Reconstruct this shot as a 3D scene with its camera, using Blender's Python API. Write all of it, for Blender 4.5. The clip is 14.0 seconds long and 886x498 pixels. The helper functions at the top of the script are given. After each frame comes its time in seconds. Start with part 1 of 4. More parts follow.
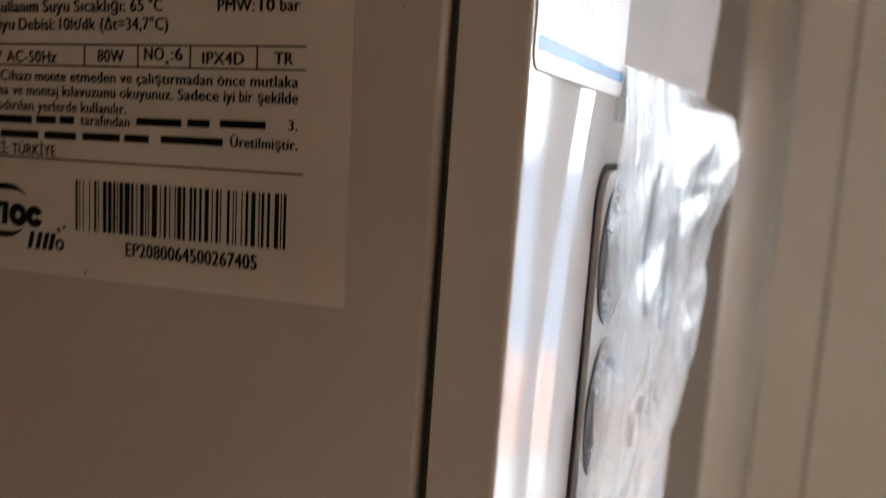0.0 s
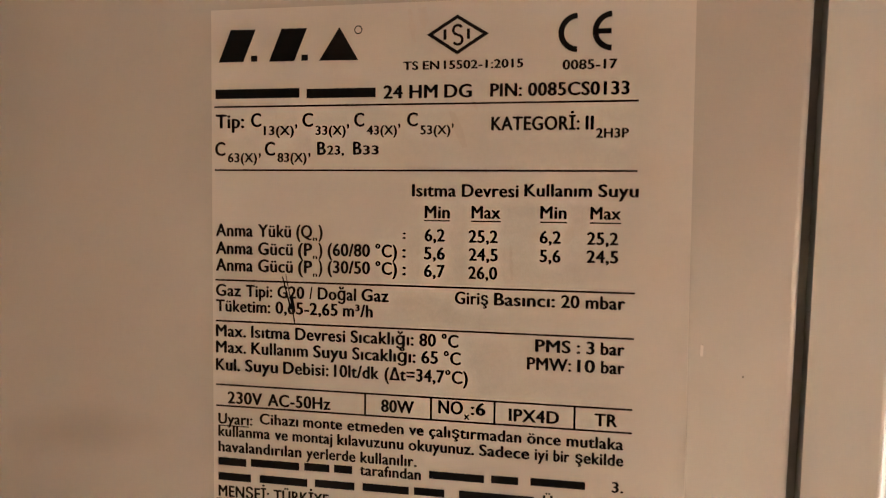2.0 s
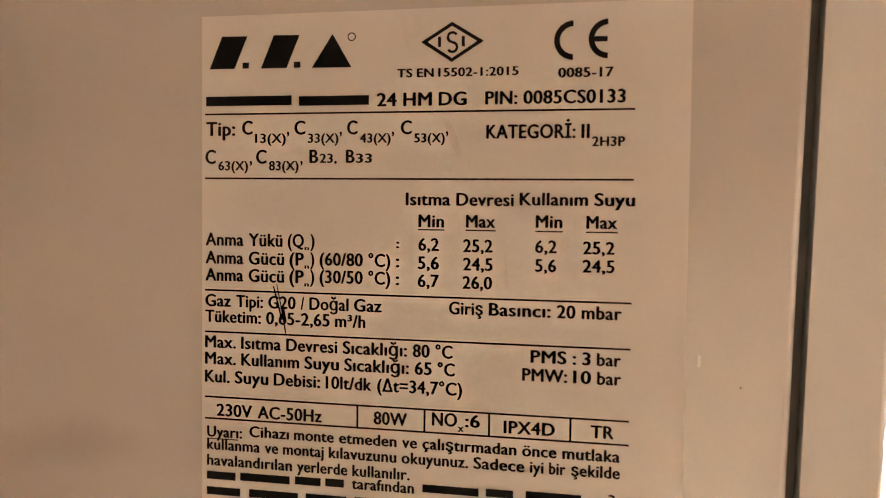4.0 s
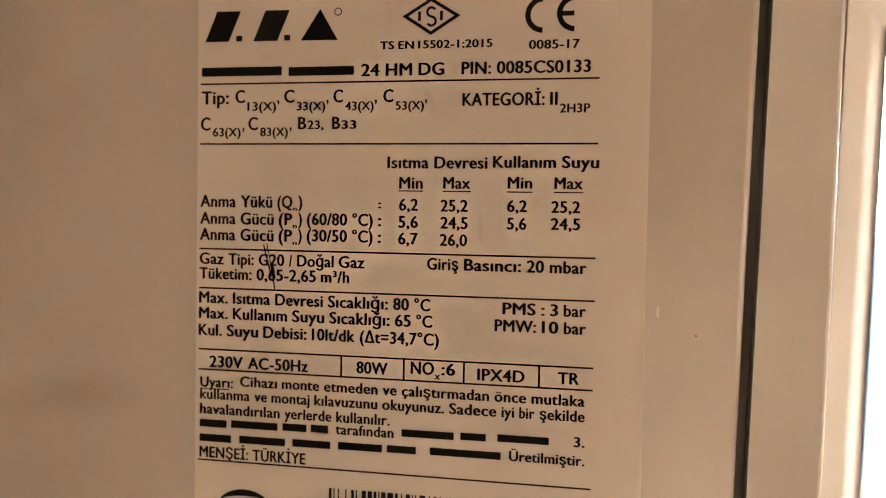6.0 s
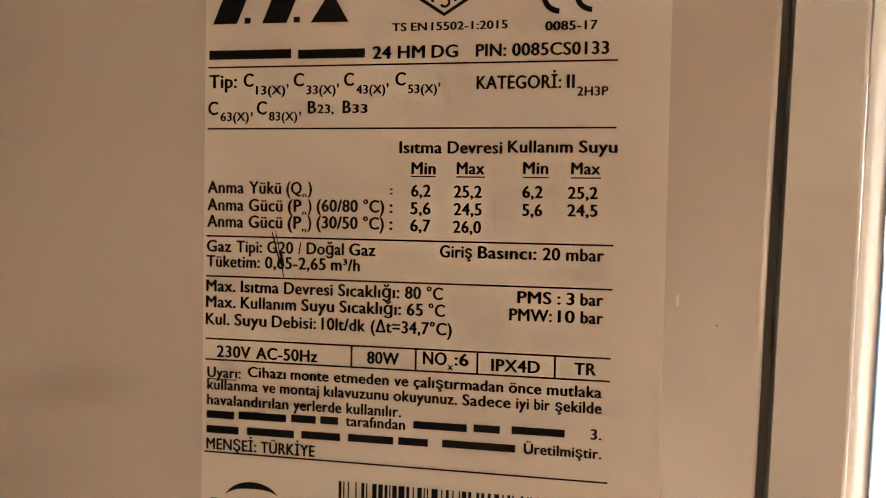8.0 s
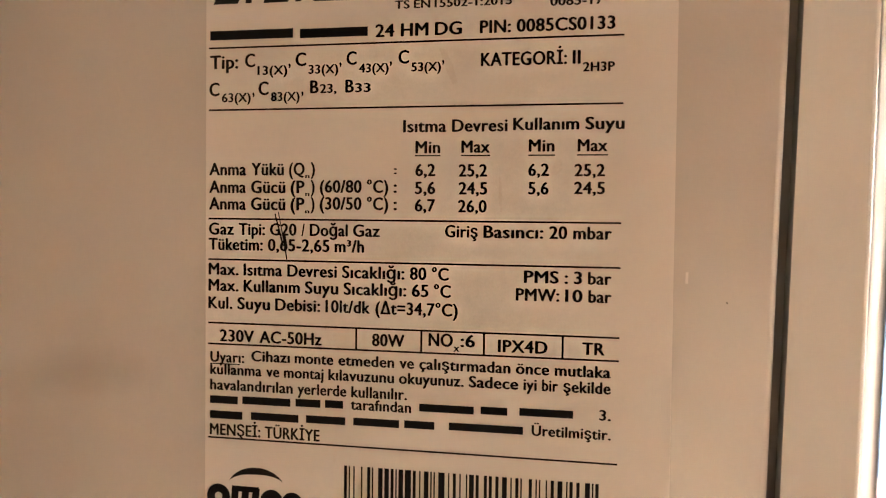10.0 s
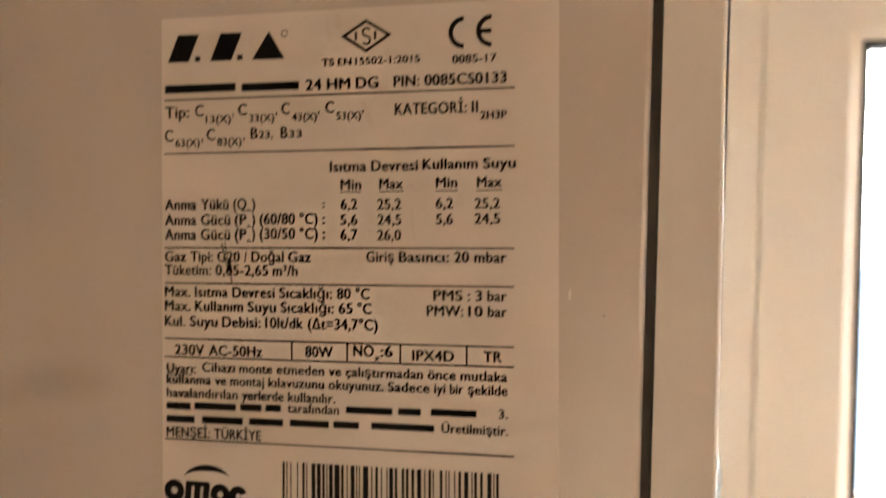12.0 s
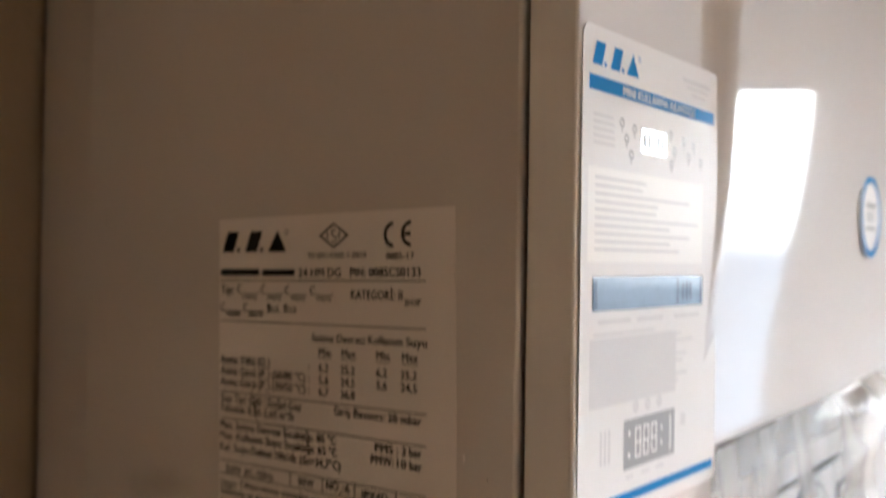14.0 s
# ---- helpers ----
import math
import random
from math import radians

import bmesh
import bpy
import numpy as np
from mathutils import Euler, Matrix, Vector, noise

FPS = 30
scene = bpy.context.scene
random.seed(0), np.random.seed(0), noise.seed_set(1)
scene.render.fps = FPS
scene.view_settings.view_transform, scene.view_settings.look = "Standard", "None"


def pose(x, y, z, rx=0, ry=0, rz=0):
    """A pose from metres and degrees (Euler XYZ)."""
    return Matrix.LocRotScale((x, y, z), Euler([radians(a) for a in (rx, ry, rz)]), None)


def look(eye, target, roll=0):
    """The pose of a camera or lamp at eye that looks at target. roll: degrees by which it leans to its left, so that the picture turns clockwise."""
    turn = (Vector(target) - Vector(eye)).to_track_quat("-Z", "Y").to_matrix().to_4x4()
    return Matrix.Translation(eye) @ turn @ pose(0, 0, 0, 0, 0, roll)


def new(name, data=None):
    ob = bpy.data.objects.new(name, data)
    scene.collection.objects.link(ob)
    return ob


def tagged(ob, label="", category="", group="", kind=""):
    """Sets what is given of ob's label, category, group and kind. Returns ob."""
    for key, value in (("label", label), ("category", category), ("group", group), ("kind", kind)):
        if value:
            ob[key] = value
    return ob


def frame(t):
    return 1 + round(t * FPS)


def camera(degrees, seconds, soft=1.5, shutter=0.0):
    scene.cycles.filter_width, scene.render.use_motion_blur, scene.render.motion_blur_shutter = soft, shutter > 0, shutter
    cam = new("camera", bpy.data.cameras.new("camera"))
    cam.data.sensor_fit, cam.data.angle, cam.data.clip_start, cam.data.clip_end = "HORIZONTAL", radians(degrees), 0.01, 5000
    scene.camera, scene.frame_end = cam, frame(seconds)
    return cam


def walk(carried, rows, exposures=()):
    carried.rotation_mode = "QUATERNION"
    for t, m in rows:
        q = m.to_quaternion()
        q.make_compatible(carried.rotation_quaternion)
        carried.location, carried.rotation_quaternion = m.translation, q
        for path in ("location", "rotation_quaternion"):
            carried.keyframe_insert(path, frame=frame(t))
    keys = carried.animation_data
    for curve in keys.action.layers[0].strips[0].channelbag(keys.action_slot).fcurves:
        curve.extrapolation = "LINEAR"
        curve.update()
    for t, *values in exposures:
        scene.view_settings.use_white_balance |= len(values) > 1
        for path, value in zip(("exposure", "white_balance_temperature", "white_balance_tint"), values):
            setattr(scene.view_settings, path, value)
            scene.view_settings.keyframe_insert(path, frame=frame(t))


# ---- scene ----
cam = camera(52.0, 14.0, soft=1.15, shutter=0.22)
cam.data.dof.use_dof = True
cam.data.dof.focus_distance, cam.data.dof.aperture_fstop = 0.213, 15.0
# seconds, eye x y z, turn about x y z
PATH = [
    (0, 0.20296, -0.18270, 1.46771, 82.840, -3.983, 20.323),
    (0.3, 0.16595, -0.17580, 1.48012, 84.932, -2.663, 14.609),
    (0.5, 0.14099, -0.17900, 1.47988, 85.112, -2.590, 14.551),
    (1, 0.11380, -0.19571, 1.50445, 84.921, -2.443, 14.130),
    (1.5, 0.11511, -0.20150, 1.52094, 85.769, -2.007, 13.758),
    (2, 0.10582, -0.20154, 1.53180, 86.311, -1.865, 13.562),
    (2.5, 0.10565, -0.19772, 1.53665, 86.983, -1.887, 13.642),
    (3, 0.10415, -0.19601, 1.53611, 86.816, -1.852, 13.297),
    (3.5, 0.10251, -0.19681, 1.53326, 87.057, -1.876, 12.869),
    (6, 0.11057, -0.21381, 1.51934, 87.867, -2.334, 12.222),
    (6.5, 0.11074, -0.21453, 1.51535, 88.306, -2.417, 12.471),
    (7, 0.10864, -0.21422, 1.51423, 88.395, -2.510, 12.223),
    (7.5, 0.10782, -0.21138, 1.51652, 87.714, -2.522, 12.469),
    (10, 0.10673, -0.20630, 1.51108, 87.889, -1.995, 12.711),
    (10.5, 0.10928, -0.20624, 1.50557, 87.378, -1.927, 12.960),
    (11, 0.11037, -0.20989, 1.49853, 86.923, -1.913, 12.907),
    (11.5, 0.11374, -0.21952, 1.49561, 87.395, -1.997, 12.766),
    (12, 0.13475, -0.23430, 1.51354, 89.180, -1.376, 12.717),
    (12.2, 0.14723, -0.24082, 1.53893, 87.584, -0.945, 12.964),
    (12.5, 0.15893, -0.25241, 1.54440, 89.372, -0.316, 13.882),
    (13, 0.17068, -0.26703, 1.53521, 90.485, -0.288, 19.230),
    (13.2, 0.19919, -0.25409, 1.52946, 88.812, 0.349, 27.601),
    (13.4, 0.22597, -0.25685, 1.51980, 87.010, 0.493, 32.238),
    (13.5, 0.24707, -0.25507, 1.51839, 87.778, 0.540, 34.872),
    (13.6, 0.26628, -0.25130, 1.52701, 87.693, 0.173, 36.694),
    (13.8, 0.29069, -0.23744, 1.53946, 88.648, -0.194, 38.154),
    (14, 0.27763, -0.22219, 1.55957, 90.600, -0.862, 37.622),
]
# seconds, stops, white balance
EXPOSURE = [
    (0.0, 0.35, 6000, 11),
    (0.5, 0.87, 5700, 11),
    (1.0, 2.22, 5050, 10),
    (1.5, 2.22, 5650, 10),
    (2.0, 2.1, 6050, 11),
    (2.4, 2.3, 6150, 11),
    (3.0, 2.3, 6200, 11),
    (5.8, 2.12, 6450, 11),
    (7.5, 2.07, 6450, 11),
    (10.0, 2.34, 6250, 11),
    (11.0, 2.37, 6250, 10),
    (11.5, 2.32, 6250, 10),
    (12.5, 1.8, 6650, 10),
    (13.0, 2.02, 6550, 10),
    (13.5, 1.97, 6550, 10),
    (13.8, 1.12, 6350, 10),
    (14.0, 0.74, 6150, 10),
]
walk(cam, [(t, pose(x, y, z, a, b, c)) for t, x, y, z, a, b, c in PATH], EXPOSURE)

# ---- daylight outside the balcony door ----
world = bpy.data.worlds.new("sky")
scene.world = world
world.use_nodes = True
_wn = world.node_tree
_sky = _wn.nodes.new("ShaderNodeTexSky")
_sky.sky_type = "NISHITA"
_sky.sun_disc = False
_sky.sun_elevation, _sky.sun_rotation = radians(38), radians(200)
_wn.links.new(_sky.outputs[0], _wn.nodes["Background"].inputs[0])
_wn.nodes["Background"].inputs[1].default_value = 0.12
sun_data = bpy.data.lights.new("sun", "SUN")
sun_data.energy, sun_data.angle, sun_data.color = 4.0, radians(10), (1.0, 0.95, 0.88)
sun = new("sun", sun_data)
sun.matrix_world = look((-4, -9, 8), (4, 20, -14))
SKY_GLOW = 20.0


# ---- materials ----
def mat(name, color, rough=0.5, metal=0.0, vary=0.06, scale=18.0, bump=0.0, bump_scale=200.0, coat=0.0, spec=0.5, stain=None, wear=1.0, ior=1.5):
    """A painted, plastic, paper or metal surface with two scales of variation."""
    m = bpy.data.materials.new(name)
    m.use_nodes = True
    n, l = m.node_tree.nodes, m.node_tree.links
    b = n["Principled BSDF"]
    tc = n.new("ShaderNodeTexCoord")
    big, fine = n.new("ShaderNodeTexNoise"), n.new("ShaderNodeTexNoise")
    big.inputs["Scale"].default_value, big.inputs["Detail"].default_value = scale, 4
    fine.inputs["Scale"].default_value, fine.inputs["Detail"].default_value = scale * 14, 3
    l.new(tc.outputs["Object"], big.inputs["Vector"])
    l.new(tc.outputs["Object"], fine.inputs["Vector"])
    mixf = n.new("ShaderNodeMath")
    mixf.operation = "MULTIPLY_ADD"
    l.new(fine.outputs["Fac"], mixf.inputs[0])
    mixf.inputs[1].default_value = 0.35
    l.new(big.outputs["Fac"], mixf.inputs[2])
    ramp = n.new("ShaderNodeMapRange")
    ramp.inputs[1].default_value, ramp.inputs[2].default_value = 0.25, 1.1
    l.new(mixf.outputs[0], ramp.inputs[0])
    mx = n.new("ShaderNodeMix")
    mx.data_type = "RGBA"
    dark = stain or [c * (1 - vary) for c in color]
    mx.inputs["A"].default_value = (*color, 1)
    mx.inputs["B"].default_value = (*dark, 1)
    l.new(ramp.outputs[0], mx.inputs["Factor"])
    l.new(mx.outputs["Result"], b.inputs["Base Color"])
    rr = n.new("ShaderNodeMapRange")
    rr.inputs[3].default_value, rr.inputs[4].default_value = rough * (1 - 0.15 * wear), min(1.0, rough * (1 + 0.2 * wear))
    l.new(big.outputs["Fac"], rr.inputs[0])
    l.new(rr.outputs[0], b.inputs["Roughness"])
    b.inputs["Metallic"].default_value = metal
    b.inputs["Specular IOR Level"].default_value = spec
    b.inputs["IOR"].default_value = ior
    b.inputs["Coat Weight"].default_value = coat
    b.inputs["Coat Roughness"].default_value = 0.03
    if bump:
        bp, bt = n.new("ShaderNodeBump"), n.new("ShaderNodeTexNoise")
        bt.inputs["Scale"].default_value = bump_scale
        l.new(tc.outputs["Object"], bt.inputs["Vector"])
        l.new(bt.outputs["Fac"], bp.inputs["Height"])
        bp.inputs["Strength"].default_value, bp.inputs["Distance"].default_value = bump, 0.002
        l.new(bp.outputs[0], b.inputs["Normal"])
    return m


def glow(name, low, high, strength, z0, z1):
    """A plain far sky that gives off light, paler towards its lower edge."""
    m = bpy.data.materials.new(name)
    m.use_nodes = True
    n, l = m.node_tree.nodes, m.node_tree.links
    n.clear()
    out, em, geo, sep, mr, mx = (n.new("ShaderNode" + k) for k in ("OutputMaterial", "Emission", "NewGeometry", "SeparateXYZ", "MapRange", "Mix"))
    mx.data_type = "RGBA"
    l.new(geo.outputs["Position"], sep.inputs[0])
    l.new(sep.outputs["Z"], mr.inputs[0])
    mr.inputs[1].default_value, mr.inputs[2].default_value = z0, z1
    l.new(mr.outputs[0], mx.inputs["Factor"])
    mx.inputs["A"].default_value, mx.inputs["B"].default_value = (*low, 1), (*high, 1)
    l.new(mx.outputs["Result"], em.inputs[0])
    em.inputs[1].default_value = strength
    l.new(em.outputs[0], out.inputs[0])
    return m


def clear(name, tint, gloss, rough, milk=0.0, bump=0.0, streaks=False):
    """Clear film or glass: mostly straight through, with a mirror-like skin; milk: the share that scatters."""
    m = bpy.data.materials.new(name)
    m.use_nodes = True
    n, l = m.node_tree.nodes, m.node_tree.links
    n.clear()
    out, tr, gl, mx = (n.new("ShaderNode" + k) for k in ("OutputMaterial", "BsdfTransparent", "BsdfGlossy", "MixShader"))
    tr.inputs[0].default_value = (*tint, 1)
    gl.inputs["Roughness"].default_value = rough
    fr = n.new("ShaderNodeFresnel")
    fr.inputs[0].default_value = gloss
    l.new(fr.outputs[0], mx.inputs[0])
    l.new(tr.outputs[0], mx.inputs[1])
    l.new(gl.outputs[0], mx.inputs[2])
    last = mx.outputs[0]
    if milk:
        df, tl, half, m2 = (n.new("ShaderNode" + k) for k in ("BsdfDiffuse", "BsdfTranslucent", "MixShader", "MixShader"))
        df.inputs[0].default_value = tl.inputs[0].default_value = (0.72, 0.705, 0.68, 1)
        l.new(df.outputs[0], half.inputs[1])
        l.new(tl.outputs[0], half.inputs[2])
        m2.inputs[0].default_value = milk
        if streaks:
            co, mp, sn, mr = (n.new("ShaderNode" + k) for k in ("TexCoord", "Mapping", "TexNoise", "MapRange"))
            mp.inputs["Rotation"].default_value = (radians(-35), 0, 0)
            mp.inputs["Scale"].default_value = (1, 34, 9)
            sn.inputs["Scale"].default_value, sn.inputs["Detail"].default_value = 1.0, 3
            l.new(co.outputs["Object"], mp.inputs[0])
            l.new(mp.outputs[0], sn.inputs["Vector"])
            l.new(sn.outputs["Fac"], mr.inputs[0])
            mr.inputs[1].default_value, mr.inputs[2].default_value, mr.inputs[3].default_value, mr.inputs[4].default_value = 0.36, 0.64, 0.10, milk
            l.new(mr.outputs[0], m2.inputs[0])
        l.new(last, m2.inputs[1])
        l.new(half.outputs[0], m2.inputs[2])
        last = m2.outputs[0]
    if bump:
        bp, bt, tc = n.new("ShaderNodeBump"), n.new("ShaderNodeTexNoise"), n.new("ShaderNodeTexCoord")
        bt.inputs["Scale"].default_value = 120
        bt.inputs["Detail"].default_value = 5
        l.new(tc.outputs["Object"], bt.inputs["Vector"])
        l.new(bt.outputs["Fac"], bp.inputs["Height"])
        bp.inputs["Strength"].default_value, bp.inputs["Distance"].default_value = bump, 0.004
        l.new(bp.outputs[0], gl.inputs["Normal"])
    l.new(last, out.inputs[0])
    return m


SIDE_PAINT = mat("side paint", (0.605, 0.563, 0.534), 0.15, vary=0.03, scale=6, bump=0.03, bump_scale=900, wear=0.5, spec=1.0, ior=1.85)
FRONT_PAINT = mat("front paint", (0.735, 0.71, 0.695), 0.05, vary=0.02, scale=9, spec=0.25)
GAP_BLACK = mat("gap black", (0.012, 0.011, 0.010), 0.8)


def smudge(material, at, size, tilt, color, strength):
    """A soft dirty rub mark on a painted sheet, in the sheet's own metres."""
    n, l = material.node_tree.nodes, material.node_tree.links
    b = n["Principled BSDF"]
    src = b.inputs["Base Color"].links[0].from_socket
    tc, mp, ln, mr, nz, add, mx = (n.new("ShaderNode" + k) for k in ("TexCoord", "Mapping", "VectorMath", "MapRange", "TexNoise", "Math", "Mix"))
    mp.vector_type = "TEXTURE"
    mp.inputs["Location"].default_value = at
    mp.inputs["Rotation"].default_value = (0, radians(tilt), 0)
    mp.inputs["Scale"].default_value = size
    l.new(tc.outputs["Object"], mp.inputs[0])
    ln.operation = "LENGTH"
    l.new(mp.outputs[0], ln.inputs[0])
    nz.inputs["Scale"].default_value, nz.inputs["Detail"].default_value = 45, 5
    l.new(tc.outputs["Object"], nz.inputs["Vector"])
    add.operation = "MULTIPLY_ADD"
    l.new(nz.outputs["Fac"], add.inputs[0])
    add.inputs[1].default_value = 1.1
    l.new(ln.outputs["Value"], add.inputs[2])
    mr.interpolation_type = "SMOOTHSTEP"
    mr.inputs[1].default_value, mr.inputs[2].default_value, mr.inputs[3].default_value, mr.inputs[4].default_value = 0.6, 1.6, strength, 0.0
    l.new(add.outputs[0], mr.inputs[0])
    mx.data_type = "RGBA"
    l.new(mr.outputs[0], mx.inputs["Factor"])
    l.new(src, mx.inputs["A"])
    mx.inputs["B"].default_value = (*color, 1)
    l.new(mx.outputs["Result"], b.inputs["Base Color"])


smudge(SIDE_PAINT, (0.100, -0.2, 0.247), (0.030, 1.0, 0.009), -8, (0.42, 0.37, 0.33), 0.45)
smudge(SIDE_PAINT, (0.072, -0.2, 0.222), (0.045, 1.0, 0.020), -20, (0.50, 0.45, 0.41), 0.30)
PAPER = mat("label foil", (0.715, 0.667, 0.638), 0.26, vary=0.02, scale=30, bump=0.02, bump_scale=1500, spec=0.9, wear=0.1)
INK = mat("black ink", (0.009, 0.0085, 0.009), 0.5, vary=0.3, scale=120, spec=0.12)
STAIN = mat("brown stain", (0.665, 0.600, 0.565), 0.32, vary=0.12, scale=90, spec=0.8)
CARD = mat("glossy sticker", (0.84, 0.83, 0.82), 0.2, vary=0.03, scale=25, spec=0.008)
CARD_WHITE = mat("white printed field", (0.92, 0.91, 0.88), 0.2, vary=0.02, scale=25, spec=0.015)
SILVER_INK = mat("silver foil print", (0.30, 0.30, 0.32), 0.10, metal=0.5, vary=0.25, scale=70)
CYAN = mat("blue ink", (0.03, 0.24, 0.55), 0.2, vary=0.08, scale=60, spec=0.01)
PALE_BLUE = mat("grey-blue picture ink", (0.24, 0.28, 0.32), 0.09, vary=0.45, scale=45, coat=0.25)
GREY_INK = mat("grey ink", (0.42, 0.42, 0.43), 0.2, vary=0.1, scale=60, spec=0.04)
PALE_INK = mat("pale grey ink", (0.73, 0.72, 0.72), 0.3, vary=0.06, scale=60, spec=0.01)
DARK_INK = mat("dark grey ink", (0.10, 0.10, 0.11), 0.06, vary=0.2, scale=60, coat=0.3)
FASCIA = mat("fascia plastic", (0.76, 0.76, 0.76), 0.25, vary=0.04, scale=30)
DIAL = mat("dial grey", (0.12, 0.12, 0.13), 0.35, vary=0.15, scale=80)
KNOB = mat("knob plastic", (0.74, 0.74, 0.74), 0.22, vary=0.04, scale=40)
DISPLAY = mat("display", (0.02, 0.022, 0.025), 0.08)
PVC = mat("white pvc", (0.90, 0.87, 0.80), 0.32, vary=0.03, scale=8)
GASKET = mat("black gasket", (0.015, 0.015, 0.015), 0.6)
# wall tones carry light: east bright, west and south darkened for shade and less bounce
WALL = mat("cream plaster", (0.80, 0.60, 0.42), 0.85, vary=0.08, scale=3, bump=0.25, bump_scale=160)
WALL_BACK = mat("cream plaster in shade", (0.27, 0.212, 0.147), 0.85, vary=0.08, scale=3, bump=0.25, bump_scale=160)
WALL_DIM = mat("dimmed plaster", (0.42, 0.295, 0.18), 0.85, vary=0.08, scale=3, bump=0.25, bump_scale=160)
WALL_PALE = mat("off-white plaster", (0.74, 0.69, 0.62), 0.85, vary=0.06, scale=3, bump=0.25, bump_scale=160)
# dark tone holds the shade of the panel gaps; also colours the paint chip
INNER = mat("inner sheet", (0.15, 0.13, 0.115), 0.7)
FLOOR = mat("floor tile", (0.17, 0.115, 0.072), 0.4, vary=0.15, scale=4)
CEILING = mat("ceiling paint", (0.82, 0.66, 0.47), 0.9, vary=0.04, scale=3)
PIPE = mat("cream pipe paint", (0.44, 0.37, 0.27), 0.45, vary=0.1, scale=40)
RUBBER = mat("black rubber", (0.015, 0.015, 0.015), 0.7, vary=0.3, scale=90, bump=0.3, bump_scale=300)
ZINC = mat("zinc steel", (0.25, 0.27, 0.28), 0.46, metal=1.0, vary=0.2, scale=120)
FILM = clear("plastic film", (0.97, 0.97, 0.96), 1.13, 0.24, milk=0.52, bump=0.12, streaks=True)
TAPE = clear("clear tape", (0.97, 0.97, 0.95), 1.3, 0.12, milk=0.10, bump=0.2)
GLASS = clear("window glass", (0.96, 0.98, 0.97), 1.45, 0.0)
SKY_MAT = glow("sky haze", (0.050, 0.064, 0.084), (0.95, 0.97, 1.0), SKY_GLOW, -1.0, 9.0)
HOUSE_WALL = mat("house render", (0.60, 0.585, 0.57), 0.9, vary=0.12, scale=0.4)
HOUSE_WALL_B = mat("pale house render", (0.76, 0.74, 0.70), 0.9, vary=0.1, scale=0.4)
ROOF = mat("roof tile", (0.33, 0.16, 0.11), 0.9, vary=0.25, scale=1.5)
PANE = mat("far pane", (0.05, 0.07, 0.09), 0.1)
GROUND = mat("ground", (0.34, 0.32, 0.29), 0.95, vary=0.25, scale=0.2)


# ---- mesh helpers ----
def finish(bm, name, material, smooth=False):
    me = bpy.data.meshes.new(name)
    bmesh.ops.recalc_face_normals(bm, faces=bm.faces)
    bm.to_mesh(me)
    bm.free()
    me.materials.append(material)
    if smooth:
        for p in me.polygons:
            p.use_smooth = p.area < 0.002
    return me


def part(name, bm, material, parent, label="", smooth=False):
    ob = new(name, finish(bm, name, material, smooth))
    ob.parent = parent
    if label:
        ob["label"] = label
    return ob


def thing(name, label, category, at=(0, 0, 0), kind="", group=""):
    ob = new(name)
    ob.empty_display_size = 0.02
    ob.location = at
    return tagged(ob, label, category, group, kind)


def structure(name, bm, material, label, category):
    return tagged(new(name, finish(bm, name, material)), label, category, kind="structure")


def box(x0, x1, y0, y1, z0, z1, bevel=0.0, seg=2, bm=None):
    own = bmesh.new()
    bmesh.ops.create_cube(own, size=1)
    for v in own.verts:
        v.co = Vector((x0 + (v.co.x + 0.5) * (x1 - x0), y0 + (v.co.y + 0.5) * (y1 - y0), z0 + (v.co.z + 0.5) * (z1 - z0)))
    if bevel:
        bmesh.ops.bevel(own, geom=own.edges[:], offset=bevel, segments=seg, profile=0.5, affect="EDGES")
    return own if bm is None else join(bm, own)


def join(bm, other):
    me = bpy.data.meshes.new("tmp")
    other.to_mesh(me)
    other.free()
    bm.from_mesh(me)
    bpy.data.meshes.remove(me)
    return bm


def tube(points, r, sides=20, closed_ends=True):
    """A round bar along a line of points."""
    bm = bmesh.new()
    rings = []
    for i, p in enumerate(points):
        p = Vector(p)
        d = (Vector(points[min(i + 1, len(points) - 1)]) - Vector(points[max(i - 1, 0)])).normalized()
        a = d.orthogonal().normalized()
        b = d.cross(a)
        rings.append([bm.verts.new(p + r * (math.cos(2 * math.pi * k / sides) * a + math.sin(2 * math.pi * k / sides) * b)) for k in range(sides)])
    for q, s in zip(rings, rings[1:]):
        for k in range(sides):
            bm.faces.new((q[k], q[(k + 1) % sides], s[(k + 1) % sides], s[k]))
    if closed_ends:
        bm.faces.new(rings[0])
        bm.faces.new(rings[-1])
    return bm


def rounded(y0, y1, z0, z1, r, n=6):
    """Corner points of a rounded rectangle."""
    pts = []
    for cy, cz, a in ((y1 - r, z1 - r, 0), (y0 + r, z1 - r, 90), (y0 + r, z0 + r, 180), (y1 - r, z0 + r, 270)):
        for k in range(n + 1):
            t = radians(a + 90 * k / n)
            pts.append((cy + r * math.cos(t), cz + r * math.sin(t)))
    return pts


def slab(pts, at, thick):
    """A flat plate in the y-z plane, its back at x = at and its face at x = at + thick."""
    bm = bmesh.new()
    back = [bm.verts.new((at, y, z)) for y, z in pts]
    face = [bm.verts.new((at + thick, y, z)) for y, z in pts]
    bm.faces.new(face)
    bm.faces.new(list(reversed(back)))
    for k in range(len(pts)):
        j = (k + 1) % len(pts)
        bm.faces.new((back[k], back[j], face[j], face[k]))
    return bm


def flat(polys, lift):
    """Printed shapes in label millimetres (u to the right, v down), as thin ink on the label's face."""
    bm = bmesh.new()
    for poly in polys:
        top = [bm.verts.new((u / 1000, -lift, -v / 1000)) for u, v in poly]
        bm.faces.new(top)
    return bm


